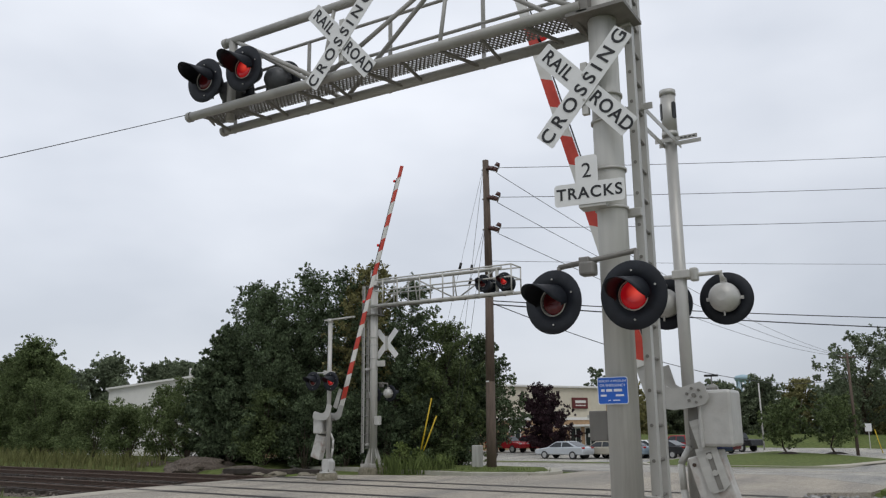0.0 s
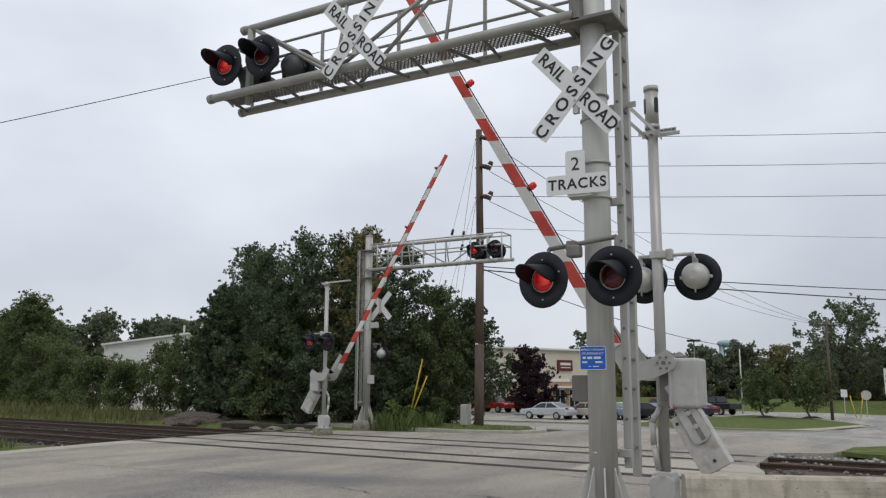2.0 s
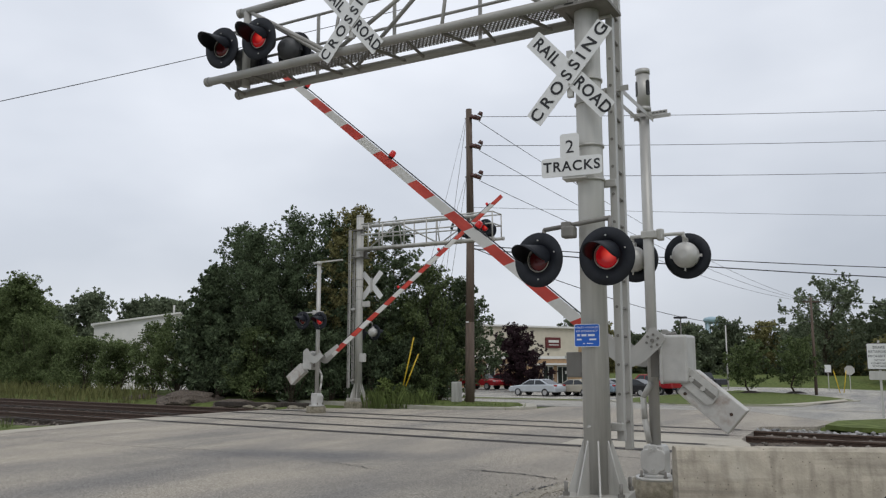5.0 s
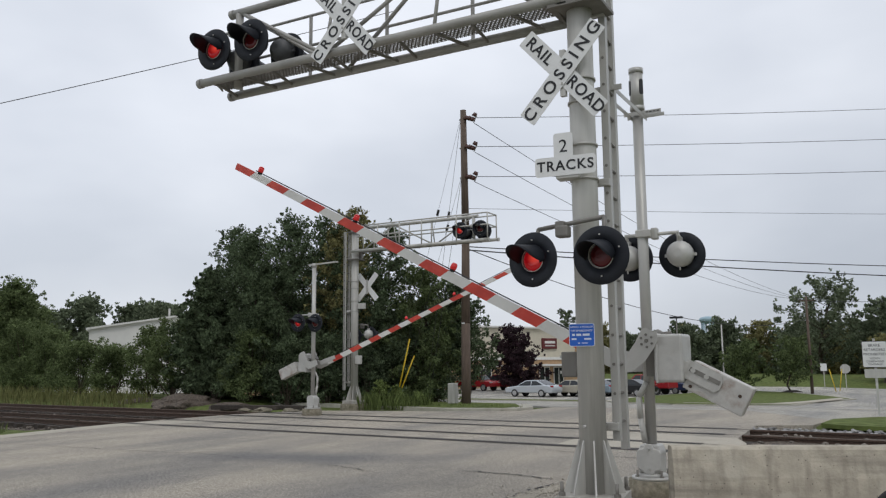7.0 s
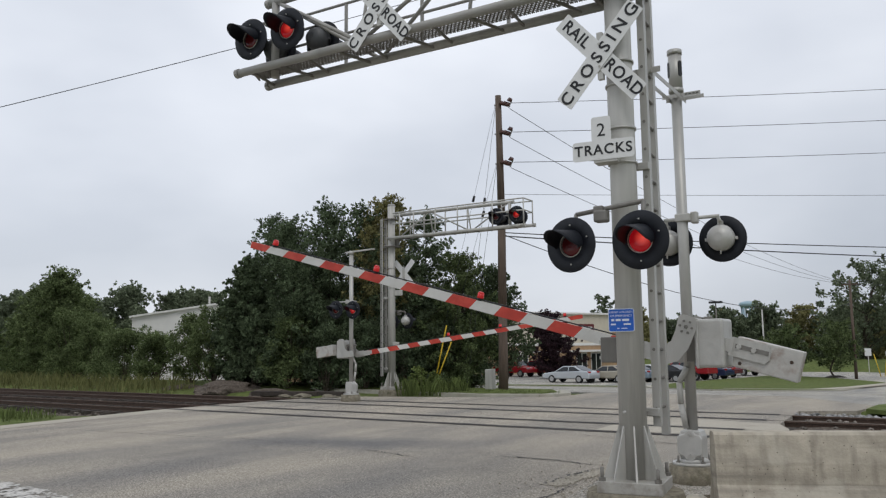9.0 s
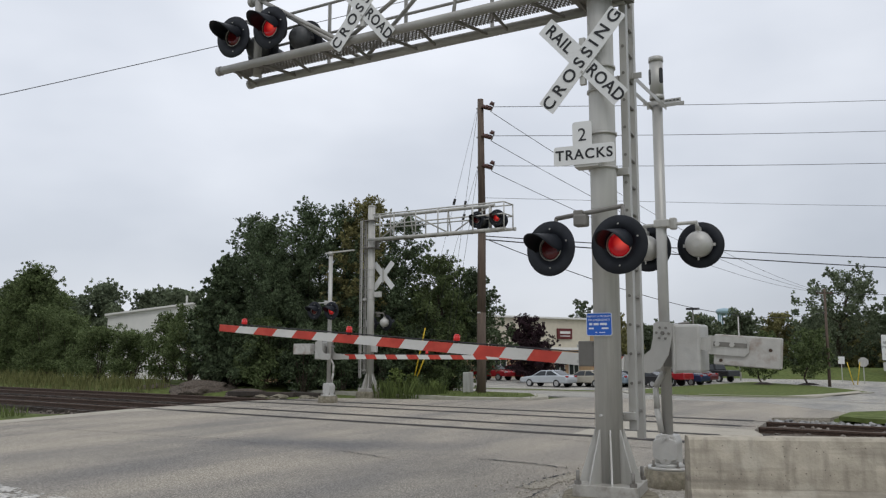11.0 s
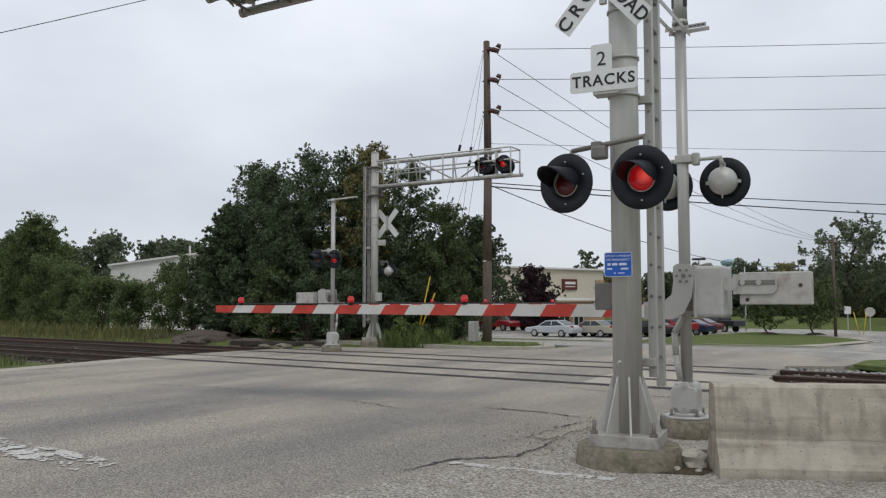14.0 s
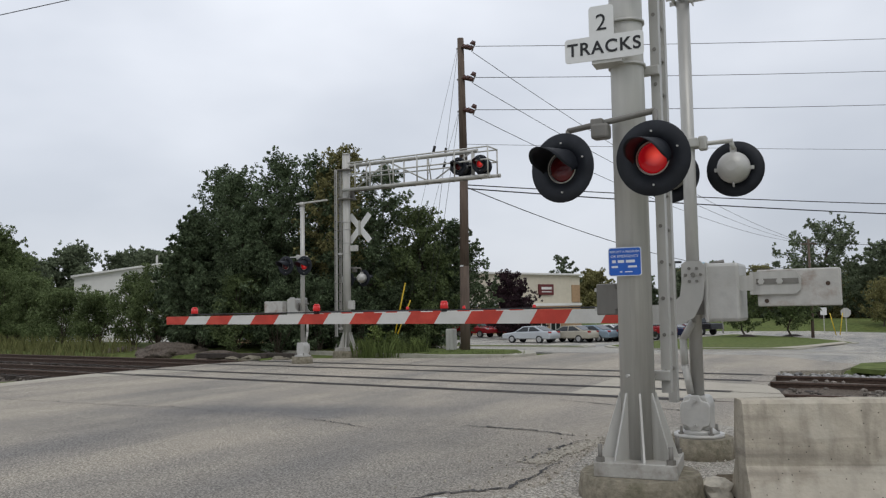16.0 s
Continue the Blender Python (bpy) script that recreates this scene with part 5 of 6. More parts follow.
# ---- plants ----
def foliage(name, clumps, per, leaf, mat, parent=None, label="", seed=0, droop=0.3, plain=False):
    """Many small folded leaves in clumps: (centre, radius) rows."""
    rng = np.random.default_rng(seed)
    pts, nor = [], []
    for (cx, cy, cz), r in clumps:
        k = max(12, int(per * r * r))
        d = rng.normal(size=(k, 3))
        d /= np.linalg.norm(d, axis=1)[:, None]
        q = r * rng.uniform(0.05, 1.5, size=(k, 1)) ** 0.6
        p = d * q * np.array([1, 1, 0.85])
        pts.append(p + np.array([cx, cy, cz]))
        nor.append(d)
    p, nrm = np.concatenate(pts), np.concatenate(nor)
    k = len(p)
    a = rng.normal(size=(k, 3)) + nrm * 0.4
    a[:, 2] -= droop
    a /= np.linalg.norm(a, axis=1)[:, None]
    b = np.cross(a, rng.normal(size=(k, 3)))
    b /= np.linalg.norm(b, axis=1)[:, None] + 1e-9
    s = leaf * rng.uniform(0.6, 1.35, size=(k, 1))
    c = np.cross(a, b)
    v = np.stack([p - a * s, p + b * s * 0.5 + c * s * 0.18, p + a * s, p - b * s * 0.5 + c * s * 0.18], 1).reshape(-1, 3)
    me = bpy.data.meshes.new(name)
    idx = np.arange(4 * k).reshape(-1, 4)
    tri = np.concatenate([idx[:, [0, 1, 2]], idx[:, [0, 2, 3]]], 1).reshape(-1, 3)
    if plain:
        v = v.reshape(-1, 4, 3)[:, [0, 1, 3]].reshape(-1, 3)
        tri = np.arange(3 * k).reshape(-1, 3)
    me.vertices.add(len(v))
    me.vertices.foreach_set("co", v.ravel())
    me.loops.add(len(tri) * 3)
    me.loops.foreach_set("vertex_index", tri.ravel().astype(np.int32))
    me.polygons.add(len(tri))
    me.polygons.foreach_set("loop_start", (np.arange(len(tri)) * 3).astype(np.int32))
    me.polygons.foreach_set("loop_total", np.full(len(tri), 3, dtype=np.int32))
    me.update(calc_edges=True)
    me.materials.append(mat)
    ob = new(name, me)
    ob.parent = parent
    return tagged(ob, label)


def tree(name, label, x, y, h, w, mat, seed, leaf=0.056, per=1350, low=0.05, cone=0.6, z=None, clumps_n=66, trunk=0.16, group="", near_bare=False):
    """A tapered trunk with limbs and an uneven crown; cone: how much it narrows upwards."""
    rnd = random.Random(seed)
    z0 = land(x, y) if z is None else z
    t = thing(name, label, "tree", pose(x, y, z0), group)
    bm = bmesh.new()
    top = h * 0.86
    prev, r0 = Vector((0, 0, -0.2)), trunk
    spine = []
    for i in range(1, 8):
        s = i / 7
        p = Vector((0.12 * w * math.sin(s * 3 + seed), 0.1 * w * math.sin(s * 4 + seed * 2), top * s))
        r1 = trunk * (1 - 0.88 * s)
        tube(bm, prev, p, r0, r1, 8)
        prev, r0 = p, r1
        spine.append(p)
    clumps = []
    for i in range(clumps_n):
        s = low + (1 - low) * (i + rnd.random()) / clumps_n
        a = i * 2.4 + rnd.uniform(-0.5, 0.5)
        widest = 1 - cone * max(0, s - 0.3) / 0.7 if s > 0.3 else 0.75 + 0.25 * s / 0.3
        if s > 0.8:
            widest *= 1 - 0.6 * (s - 0.8) / 0.2
        reach = w / 2 * widest * rnd.uniform(0.7, 1.05)
        base = spine[min(6, max(0, int(s * 6.5) - 1))]
        tip = Vector((base.x + reach * math.cos(a), base.y + reach * math.sin(a), h * s))
        root = Vector((base.x, base.y, max(0.15, tip.z - 0.62 * reach)))
        tube(bm, root, tip, trunk * 0.28 * (1 - 0.6 * s), trunk * 0.04, 5)
        # sprays of leaves along the limb, thickest outwards, ragged at the end
        k = 8 if reach > 0.22 * w else 5
        for j in range(k):
            q = 0.25 + 0.75 * (j + rnd.random()) / k
            c = root.lerp(tip, q) + Vector((rnd.uniform(-1, 1), rnd.uniform(-1, 1), rnd.uniform(-0.6, 0.9))) * 0.06 * w
            clumps.append((tuple(c), w * rnd.uniform(0.032, 0.072)))
        for _ in range(8):
            d = Vector((math.cos(a + rnd.uniform(-0.9, 0.9)), math.sin(a + rnd.uniform(-0.9, 0.9)), rnd.uniform(-0.2, 1.1))).normalized()
            clumps.append((tuple(tip + d * w * rnd.uniform(0.03, 0.15)), w * rnd.uniform(0.008, 0.026)))
    part("trunk", bm, M["bark"], t, "brown tapered trunk with limbs")
    foliage("crown", clumps, per, leaf, mat, t, "dense leafy crown with gaps", seed, plain=leaf > 0.1)
    return t


def shrub(name, label, x, y, h, w, mat, seed, leaf=0.056, per=2100, z=None):
    rnd = random.Random(seed)
    t = thing(name, label, "shrub", pose(x, y, land(x, y) if z is None else z))
    bm = bmesh.new()
    clumps = []
    for i in range(46):
        a, s = rnd.uniform(0, 6.28), rnd.random()
        q = w / 2 * rnd.uniform(0.1, 1.0) * (1 - 0.55 * s)
        c = Vector((q * math.cos(a), q * math.sin(a) * 0.8, h * (0.1 + 0.85 * s)))
        clumps.append((tuple(c), w * rnd.uniform(0.05, 0.11)))
        clumps.append((tuple(c + Vector((rnd.uniform(-0.15, 0.15) * w, rnd.uniform(-0.1, 0.1) * w, rnd.uniform(0, 0.14) * w))), w * rnd.uniform(0.03, 0.07)))
        if i % 3 == 0:
            tube(bm, (0, 0, -0.1), c, 0.03, 0.008, 5)
    part("stem", bm, M["bark"], t)
    foliage("foliage", clumps, per, leaf, mat, t, "thick leafy growth", seed)
    return t


# the dark group behind the far signal
tree("broadleaf_tree", "large dark green tree behind the far signal", -20.9, 18.2, 6.7, 5.2, M["leaf_a"], 1, group="trees by the track")
tree("broadleaf_tree", "tall dark green tree with pointed top", -19.4, 18.6, 7.5, 4.4, M["leaf_a"], 2, group="trees by the track")
tree("broadleaf_tree", "dark green tree with narrow upright top", -17.5, 18.6, 7.5, 3.6, M["leaf_a"], 3, cone=0.5, group="trees by the track")
tree("broadleaf_tree", "tree with pale yellowing upper leaves", -17.0, 19.3, 7.8, 3.4, M["leaf_c"], 4, cone=0.5, low=0.45, group="trees by the track")
tree("broadleaf_tree", "leafy dark green tree behind the signal mast", -16.1, 19.7, 7.1, 3.4, M["leaf_a"], 5, cone=0.45, group="trees by the track")
tree("broadleaf_tree", "dark green tree beside the utility pole", -14.7, 20.2, 5.5, 3.8, M["leaf_b"], 6, group="trees by the track")
tree("broadleaf_tree", "slender green tree behind the utility pole", -13.3, 21.6, 5.0, 2.6, M["leaf_a"], 7, low=0.3, group="trees by the track")
tree("broadleaf_tree", "dark green tree in front of the white warehouse", -24.7, 18.8, 4.9, 2.4, M["leaf_a"], 9, cone=0.85, group="trees by the track")
tree("broadleaf_tree", "dark green tree with several upright tops", -22.7, 18.9, 7.2, 3.6, M["leaf_a"], 10, cone=0.55, group="trees by the track")
tree("conifer_tree", "dark feathery evergreen tree", -23.2, 17.6, 5.3, 3.4, M["leaf_a"], 8, cone=0.85, low=0.03, leaf=0.09, group="trees by the track")
for k, (x, y, h, w, mt) in enumerate(((-22.0, 16.6, 3.0, 3.0, "leaf_a"), (-20.2, 16.6, 2.8, 3.0, "leaf_b"), (-18.4, 16.9, 2.6, 2.8, "leaf_a"), (-16.8, 17.3, 2.8, 2.6, "leaf_a"), (-15.4, 18.0, 2.2, 2.2, "leaf_a"), (-15.0, 19.2, 2.4, 2.4, "leaf_a"), (-14.1, 20.3, 3.2, 2.6, "leaf_a"), (-16.2, 21.5, 4.0, 4.0, "leaf_a"), (-19.5, 21.0, 4.0, 4.0, "leaf_a"),
                                      (-25.0, 17.2, 3.6, 3.6, "leaf_b"), (-27.4, 18.0, 3.1, 3.4, "leaf_b"), (-30.0, 18.2, 2.4, 3.4, "leaf_b"), (-33.0, 18.6, 2.5, 3.8, "leaf_b"), (-36.5, 19.5, 3.2, 4.2, "leaf_b"), (-40, 20.5, 3.6, 4.6, "leaf_b"))):
    shrub("bush", "dense green bush beside the track", x, y, h, w, M[mt], 40 + k)
for k, (x, y, h, w) in enumerate(((-43, 22, 6.2, 5.5), (-47, 24, 6.0, 5.5), (-52, 26, 6.6, 6))):
    tree("broadleaf_tree", "full green tree beyond the track", x, y, h, w, M["leaf_b"], 60 + k, leaf=0.11, per=1100, group="trees beyond the track")
# woods to the left, farther off
rw = random.Random(5)
for k in range(20):
    x = -98 + 3.0 * k + rw.uniform(-1, 1)
    y = 46 + 0.35 * (x + 96) + rw.uniform(-3, 3)
    tree("woodland_tree", "distant broad green woodland tree", x, y, rw.uniform(8.2, 9.6), rw.uniform(8, 9.5), M["leaf_far"], 80 + k, leaf=0.24, per=330, low=0.03, clumps_n=44, trunk=0.25, z=-0.8, group="far woods")
# far woods beyond the street
for k in range(34):
    x = -62 + 2.9 * k + rw.uniform(-1.2, 1.2)
    y = 118 + rw.uniform(-5, 8)
    h = rw.uniform(7.0, 9.0)
    tree("woodland_tree", "distant broad green woodland tree", x, y, h, rw.uniform(6.5, 8.5), M["leaf_far"] if k % 4 else M["leaf_c"], 120 + k, leaf=0.26, per=280, low=0.03, clumps_n=44, trunk=0.25, z=-1.4, group="far woods")
tree("woodland_tree", "tall airy woodland tree with an open crown", -5.6, 108, 13.0, 10, M["leaf_far"], 161, leaf=0.28, per=85, low=0.3, cone=0.1, clumps_n=40, trunk=0.35, z=-1.4, group="far woods")
tree("woodland_tree", "tall woodland tree with a rounded crown", -0.5, 112, 10.5, 7, M["leaf_far"], 162, leaf=0.3, per=120, low=0.2, clumps_n=40, trunk=0.3, z=-1.4, group="far woods")
tree("woodland_tree", "tree top showing above the store roof", -48, 124, 11.5, 6, M["leaf_far"], 163, leaf=0.3, per=120, clumps_n=34, z=-1.4, group="far woods")
for k, (x, y, h, w, mt) in enumerate(((-10.2, 72.0, 4.6, 4.0, "leaf_b"), (-6.4, 72.5, 4.9, 4.2, "leaf_b"), (0.5, 96, 5.5, 5.0, "leaf_c"), (4.5, 95, 5.5, 5.0, "leaf_b"))):
    tree("young_tree", "young round green street tree on the lawn", x, y, h, w, M[mt], 180 + k, leaf=0.15, per=500, clumps_n=30, low=0.3, cone=0.3, z=fall(y) + 0.12, trunk=0.09, group="lawn trees")
    bm = bmesh.new()
    bmesh.ops.create_cone(bm, cap_ends=True, segments=18, radius1=0.95, radius2=0.4, depth=0.16)
    solid("mulch_ring", bm, M["mulch"], "ring of dark mulch round the young tree", "mulch", at=pose(x, y, fall(y) + 0.2))
tree("plum_tree", "dark purple-leaved ornamental tree", -31.3, 67.3, 6.3, 5.2, M["leaf_p"], 190, leaf=0.14, per=900, clumps_n=50, low=0.12, cone=0.4, z=-1.35)


for k, (x, y, h, w) in enumerate(((-14.0, 16.9, 1.0, 0.9), (-13.3, 16.8, 0.75, 0.9), (-13.75, 16.4, 0.8, 0.7), (-12.6, 17.1, 0.5, 0.9))):
    shrub("weed_clump", "bright green leafy weeds beside the signal footing", x, y, h, w, M["leaf_weed"], 210 + k, leaf=0.045, per=3000)


def tufts(name, spots, per, h, mat, label, seed):
    """Upright blades of grass or weeds."""
    rng = random.Random(seed)
    bm = bmesh.new()
    for x, y, r in spots:
        for _ in range(int(per * r * r)):
            a, q = rng.uniform(0, 6.28), r * math.sqrt(rng.random())
            px, py = x + q * math.cos(a), y + q * math.sin(a)
            hh = h * rng.uniform(0.4, 1.15)
            w = 0.012 + 0.01 * h
            b, lean = rng.uniform(0, 6.28), rng.uniform(0, 0.45) * hh
            z = land(px, py) + 0.02
            sx, sy = w * math.cos(b), w * math.sin(b)
            v = [bm.verts.new(p) for p in ((px - sx, py - sy, z), (px + sx, py + sy, z), (px + sx * 0.6 + lean * 0.4 * sy / w, py + sy * 0.6 - lean * 0.4 * sx / w, z + hh * 0.6), (px + lean * sy / w, py - lean * sx / w, z + hh))]
            bm.faces.new((v[0], v[1], v[2]))
            bm.faces.new((v[0], v[2], v[3]))
    solid(name, bm, mat, label, "grass", kind="stuff")


tufts("tall_grass", [(-13.6, 16.2, 0.9), (-12.6, 16.6, 0.7), (-14.2, 16.5, 0.5)], 520, 0.6, M["blade"], "tall green grass at the foot of the signal", 3)
tufts("weeds", [(-26 - 2 * k, 15.0 + 0.13 * 2 * k, 1.5) for k in range(10)], 130, 0.6, M["weed"], "dry yellowish weeds along the track", 4)
tufts("verge_grass", [(-12.5 + 0.8 * k, 16.9, 0.8) for k in range(5)] + [(-18 + k, 18, 0.9) for k in range(5)], 220, 0.22, M["blade"], "short rough grass on the verge", 5)
tufts("trackside_grass", [(-17.6 - 1.2 * k, 3.6 + 0.3 * (k % 2), 1.1) for k in range(6)], 200, 0.25, M["blade"], "rough grass beside the road and track", 6)


# ---- buildings ----
STORE_AT, STORE_TURN = (-34.2, 95.4, -1.43), 66


def build_store():
    """The store: a cream upper wall over a tan base, corner piers, sign, entrance."""
    m = Matrix.Translation(STORE_AT) @ pose(0, 0, 0, 0, 0, STORE_TURN) @ Matrix.Scale(1.12, 4)
    # local -x runs back along the front wall, local +y is into the building
    t = thing("store_building", "cream stucco store with a tan base and flat roof", "building", m)
    bm = bmesh.new()
    box(bm, (-22, 10, 4.2), (44, 20, 4.5))
    part("upper_wall", bm, M["stucco"], t, "smooth cream upper wall")
    bm = bmesh.new()
    box(bm, (-22, 9.97, 1.5), (44.06, 20.06, 3.0))
    part("base_wall", bm, M["tan"], t, "tan brick base wall")
    bm = bmesh.new()
    box(bm, (-22, 9.95, 3.08), (44.2, 20.2, 0.3))
    part("belt_course", bm, M["roofedge"], t, "pale belt course")
    bm = bmesh.new()
    box(bm, (-22, 9.95, 2.3), (44.16, 20.16, 0.2))
    part("belt_course", bm, M["roofedge"], t, "pale belt course")
    bm = bmesh.new()
    box(bm, (-0.75, -0.05, 4.3), (1.3, 0.1, 2.0))
    part("pier_panel", bm, M["tan"], t, "tan corner pier panel")
    bm = bmesh.new()
    soft_box(bm, (-22, 9.9, 6.5), (44.5, 20.5, 0.22), 0.04)
    part("coping", bm, M["roofedge"], t, "white roof coping")
    for x in (-20, -40):
        for z, h in ((2.75, 0.9), (4.0, 1.3), (5.4, 1.1)):
            bm = bmesh.new()
            box(bm, (x, -0.06, z), (1.6, 0.12, h))
            part("pier_panel", bm, M["tan"], t, "tan corner pier panel")
    bm = bmesh.new()
    soft_box(bm, (-5.6, -0.12, 4.75), (2.3, 0.2, 1.2), 0.05)
    s = part("sign_board", bm, M["maroon"], t, "maroon sign board with pale print")
    for z, w, h in ((4.9, 1.6, 0.28), (4.5, 1.5, 0.1)):
        bm = bmesh.new()
        box(bm, (-5.6, -0.24, z), (w, 0.02, h))
        part("print_bar", bm, M["roofedge"], s)
    # entrance canopy, doors and windows
    bm = bmesh.new()
    box(bm, (-5.4, -0.6, 2.35), (4.6, 1.2, 0.2))
    part("canopy", bm, M["roofedge"], t, "white entrance canopy")
    for x in (-4.2, -6.4, -15, -24, -33):
        bm = bmesh.new()
        box(bm, (x, -0.05, 1.1), (1.6, 0.1, 2.1))
        f = part("window_frame", bm, M["roofedge"], t)
        for dx in (-0.38, 0.38):
            bm = bmesh.new()
            box(bm, (x + dx, -0.11, 1.1), (0.62, 0.04, 1.85))
            part("pane", bm, M["glass"], f, "dark window pane")
    bm = bmesh.new()
    soft_box(bm, (-10.5, -0.12, 5.4), (0.5, 0.3, 0.4), 0.04)
    part("wall_lamp", bm, M["letter"], t, "dark wall lamp")


build_store()


def build_warehouse():
    m = Matrix.Translation((-43.95, 27.4, -0.3)) @ pose(0, 0, 0, 0, 0, 50)
    t = thing("warehouse", "plain white metal warehouse behind the trees", "building", m)
    bm = bmesh.new()
    prism(bm, [(0, 0), (11, 0), (11, 6.0), (0, 4.25)], 0, 9)
    part("wall", bm, M["roofedge"], t, "white sheet metal wall")
    bm = bmesh.new()
    prism(bm, [(-0.2, 4.22), (11.2, 6.03), (11.2, 6.15), (-0.2, 4.34)], -0.25, 9.25)
    part("roof", bm, M["roofedge"], t, "low sloping pale roof")
    bm = bmesh.new()
    tube(bm, (5.0, 1, 4.9), (5.0, 1, 5.75), 0.07, n=10)
    part("flue", bm, M["galv"], t)
    bm = bmesh.new()
    prism(bm, [(-2.8, 2.2), (-0.2, 2.2), (-0.2, 2.35), (-2.8, 2.35)], -1, 6)
    prism(bm, [(-2.6, 0), (-0.3, 0), (-0.3, 2.2), (-2.6, 2.2)], -0.6, 5.6)
    part("lean_to", bm, M["roofedge"], t, "low white lean-to")


build_warehouse()


# ---- cars ----
def car(label, m, paint, kind="sedan", group="parked cars"):
    """A parked car, nose towards -x of m: lower body, cabin, glass, wheels, lights."""
    t = thing("car" if kind != "truck" else "pickup_truck", label, "car", m, group)
    w = 0.9
    if kind == "suv":
        low = [(-2.3, 0.45), (-2.35, 0.85), (-2.2, 1.0), (-1.1, 1.12), (2.25, 1.15), (2.35, 0.9), (2.3, 0.42)]
        cab = [(-1.15, 1.1), (-0.45, 1.66), (1.6, 1.7), (2.2, 1.14)]
        win = [(-0.95, 1.14), (-0.38, 1.58), (1.5, 1.62), (1.98, 1.16)]
    elif kind == "truck":
        low = [(-2.6, 0.5), (-2.65, 0.95), (-2.5, 1.12), (-1.3, 1.2), (2.6, 1.2), (2.65, 0.6)]
        cab = [(-1.35, 1.18), (-0.75, 1.8), (0.7, 1.82), (0.95, 1.2)]
        win = [(-1.15, 1.22), (-0.66, 1.72), (0.6, 1.74), (0.78, 1.22)]
    else:
        low = [(-2.4, 0.35), (-2.45, 0.62), (-2.25, 0.8), (-1.1, 0.95), (1.7, 1.02), (2.35, 0.98), (2.45, 0.7), (2.4, 0.36)]
        cab = [(-1.2, 0.93), (-0.35, 1.42), (0.85, 1.45), (1.85, 1.0)]
        win = [(-1.0, 0.97), (-0.28, 1.36), (0.8, 1.38), (1.5, 1.03)]
    bm = bmesh.new()
    prism(bm, low, -w, w, None, 0.07)
    b = part("body", bm, paint, t)
    bm = bmesh.new()
    n = len(cab)
    a = [bm.verts.new((x, -w + (0.06 if i in (0, n - 1) else 0.2), z)) for i, (x, z) in enumerate(cab)]
    c = [bm.verts.new((x, w - (0.06 if i in (0, n - 1) else 0.2), z)) for i, (x, z) in enumerate(cab)]
    for i in range(n):
        bm.faces.new((a[i], a[(i + 1) % n], c[(i + 1) % n], c[i]))
    bm.faces.new(a[::-1])
    bm.faces.new(c)
    bmesh.ops.recalc_face_normals(bm, faces=bm.faces[:])
    bmesh.ops.bevel(bm, geom=bm.edges[:], offset=0.05, segments=2, affect='EDGES')
    part("cabin", bm, paint, t)
    for s in (-1, 1):
        mid = (win[0][0] + win[-1][0]) / 2 + 0.05
        for half in (0, 1):
            pts = [win[0], win[1], (mid - 0.04, (win[1][1] + win[2][1]) / 2), (mid - 0.04, win[0][1] + 0.02)] if half == 0 else [(mid + 0.04, win[0][1] + 0.02), (mid + 0.04, (win[1][1] + win[2][1]) / 2), win[2], win[3]]
            bm = bmesh.new()
            z0, z1 = win[0][1], win[1][1]
            vs = []
            for x, z in pts:
                k = (z - z0) / (z1 - z0)
                vs.append(bm.verts.new((x, s * (w - 0.05 - 0.135 * k), z)))
            bm.faces.new(vs)
            r = bmesh.ops.extrude_face_region(bm, geom=bm.faces[:])
            bmesh.ops.translate(bm, vec=(0, s * 0.012, 0), verts=[v for v in r["geom"] if isinstance(v, bmesh.types.BMVert)])
            bmesh.ops.recalc_face_normals(bm, faces=bm.faces[:])
            part("side_window", bm, M["glass"], t, "dark side window")
    for i, j, nm in ((0, 1, "windscreen"), (2, 3, "rear_window")):
        bm = bmesh.new()
        p, q = Vector((cab[i][0], 0, cab[i][1])), Vector((cab[j][0], 0, cab[j][1]))
        d = (q - p)
        out = Vector((d.z, 0, -d.x)).normalized() * (-0.012)
        lo, hi = (p + d * 0.1, p + d * 0.9)
        wl, wh = (0.76, 0.64) if i == 0 else (0.64, 0.76)
        vs = [bm.verts.new(lo + out + Vector((0, -wl, 0))), bm.verts.new(lo + out + Vector((0, wl, 0))), bm.verts.new(hi + out + Vector((0, wh, 0))), bm.verts.new(hi + out + Vector((0, -wh, 0)))]
        bm.faces.new(vs)
        r = bmesh.ops.extrude_face_region(bm, geom=bm.faces[:])
        bmesh.ops.translate(bm, vec=out, verts=[v for v in r["geom"] if isinstance(v, bmesh.types.BMVert)])
        bmesh.ops.recalc_face_normals(bm, faces=bm.faces[:])
        part(nm, bm, M["glass"], t, "dark glass")
    rad = 0.33 if kind == "sedan" else 0.38
    for x in (-1.4, 1.4):
        for s in (-1, 1):
            bm = bmesh.new()
            tube(bm, (x, s * (w - 0.2), rad), (x, s * (w + 0.015), rad), rad, n=20)
            wl = part("wheel", bm, M["rubber"], t, "black tyre")
            bm = bmesh.new()
            tube(bm, (x, s * (w - 0.1), rad), (x, s * (w + 0.025), rad), rad * 0.64, n=12)
            part("rim", bm, M["chrome"], wl, "silver wheel rim")
    xe, ze = low[-2][0], low[-2][1]
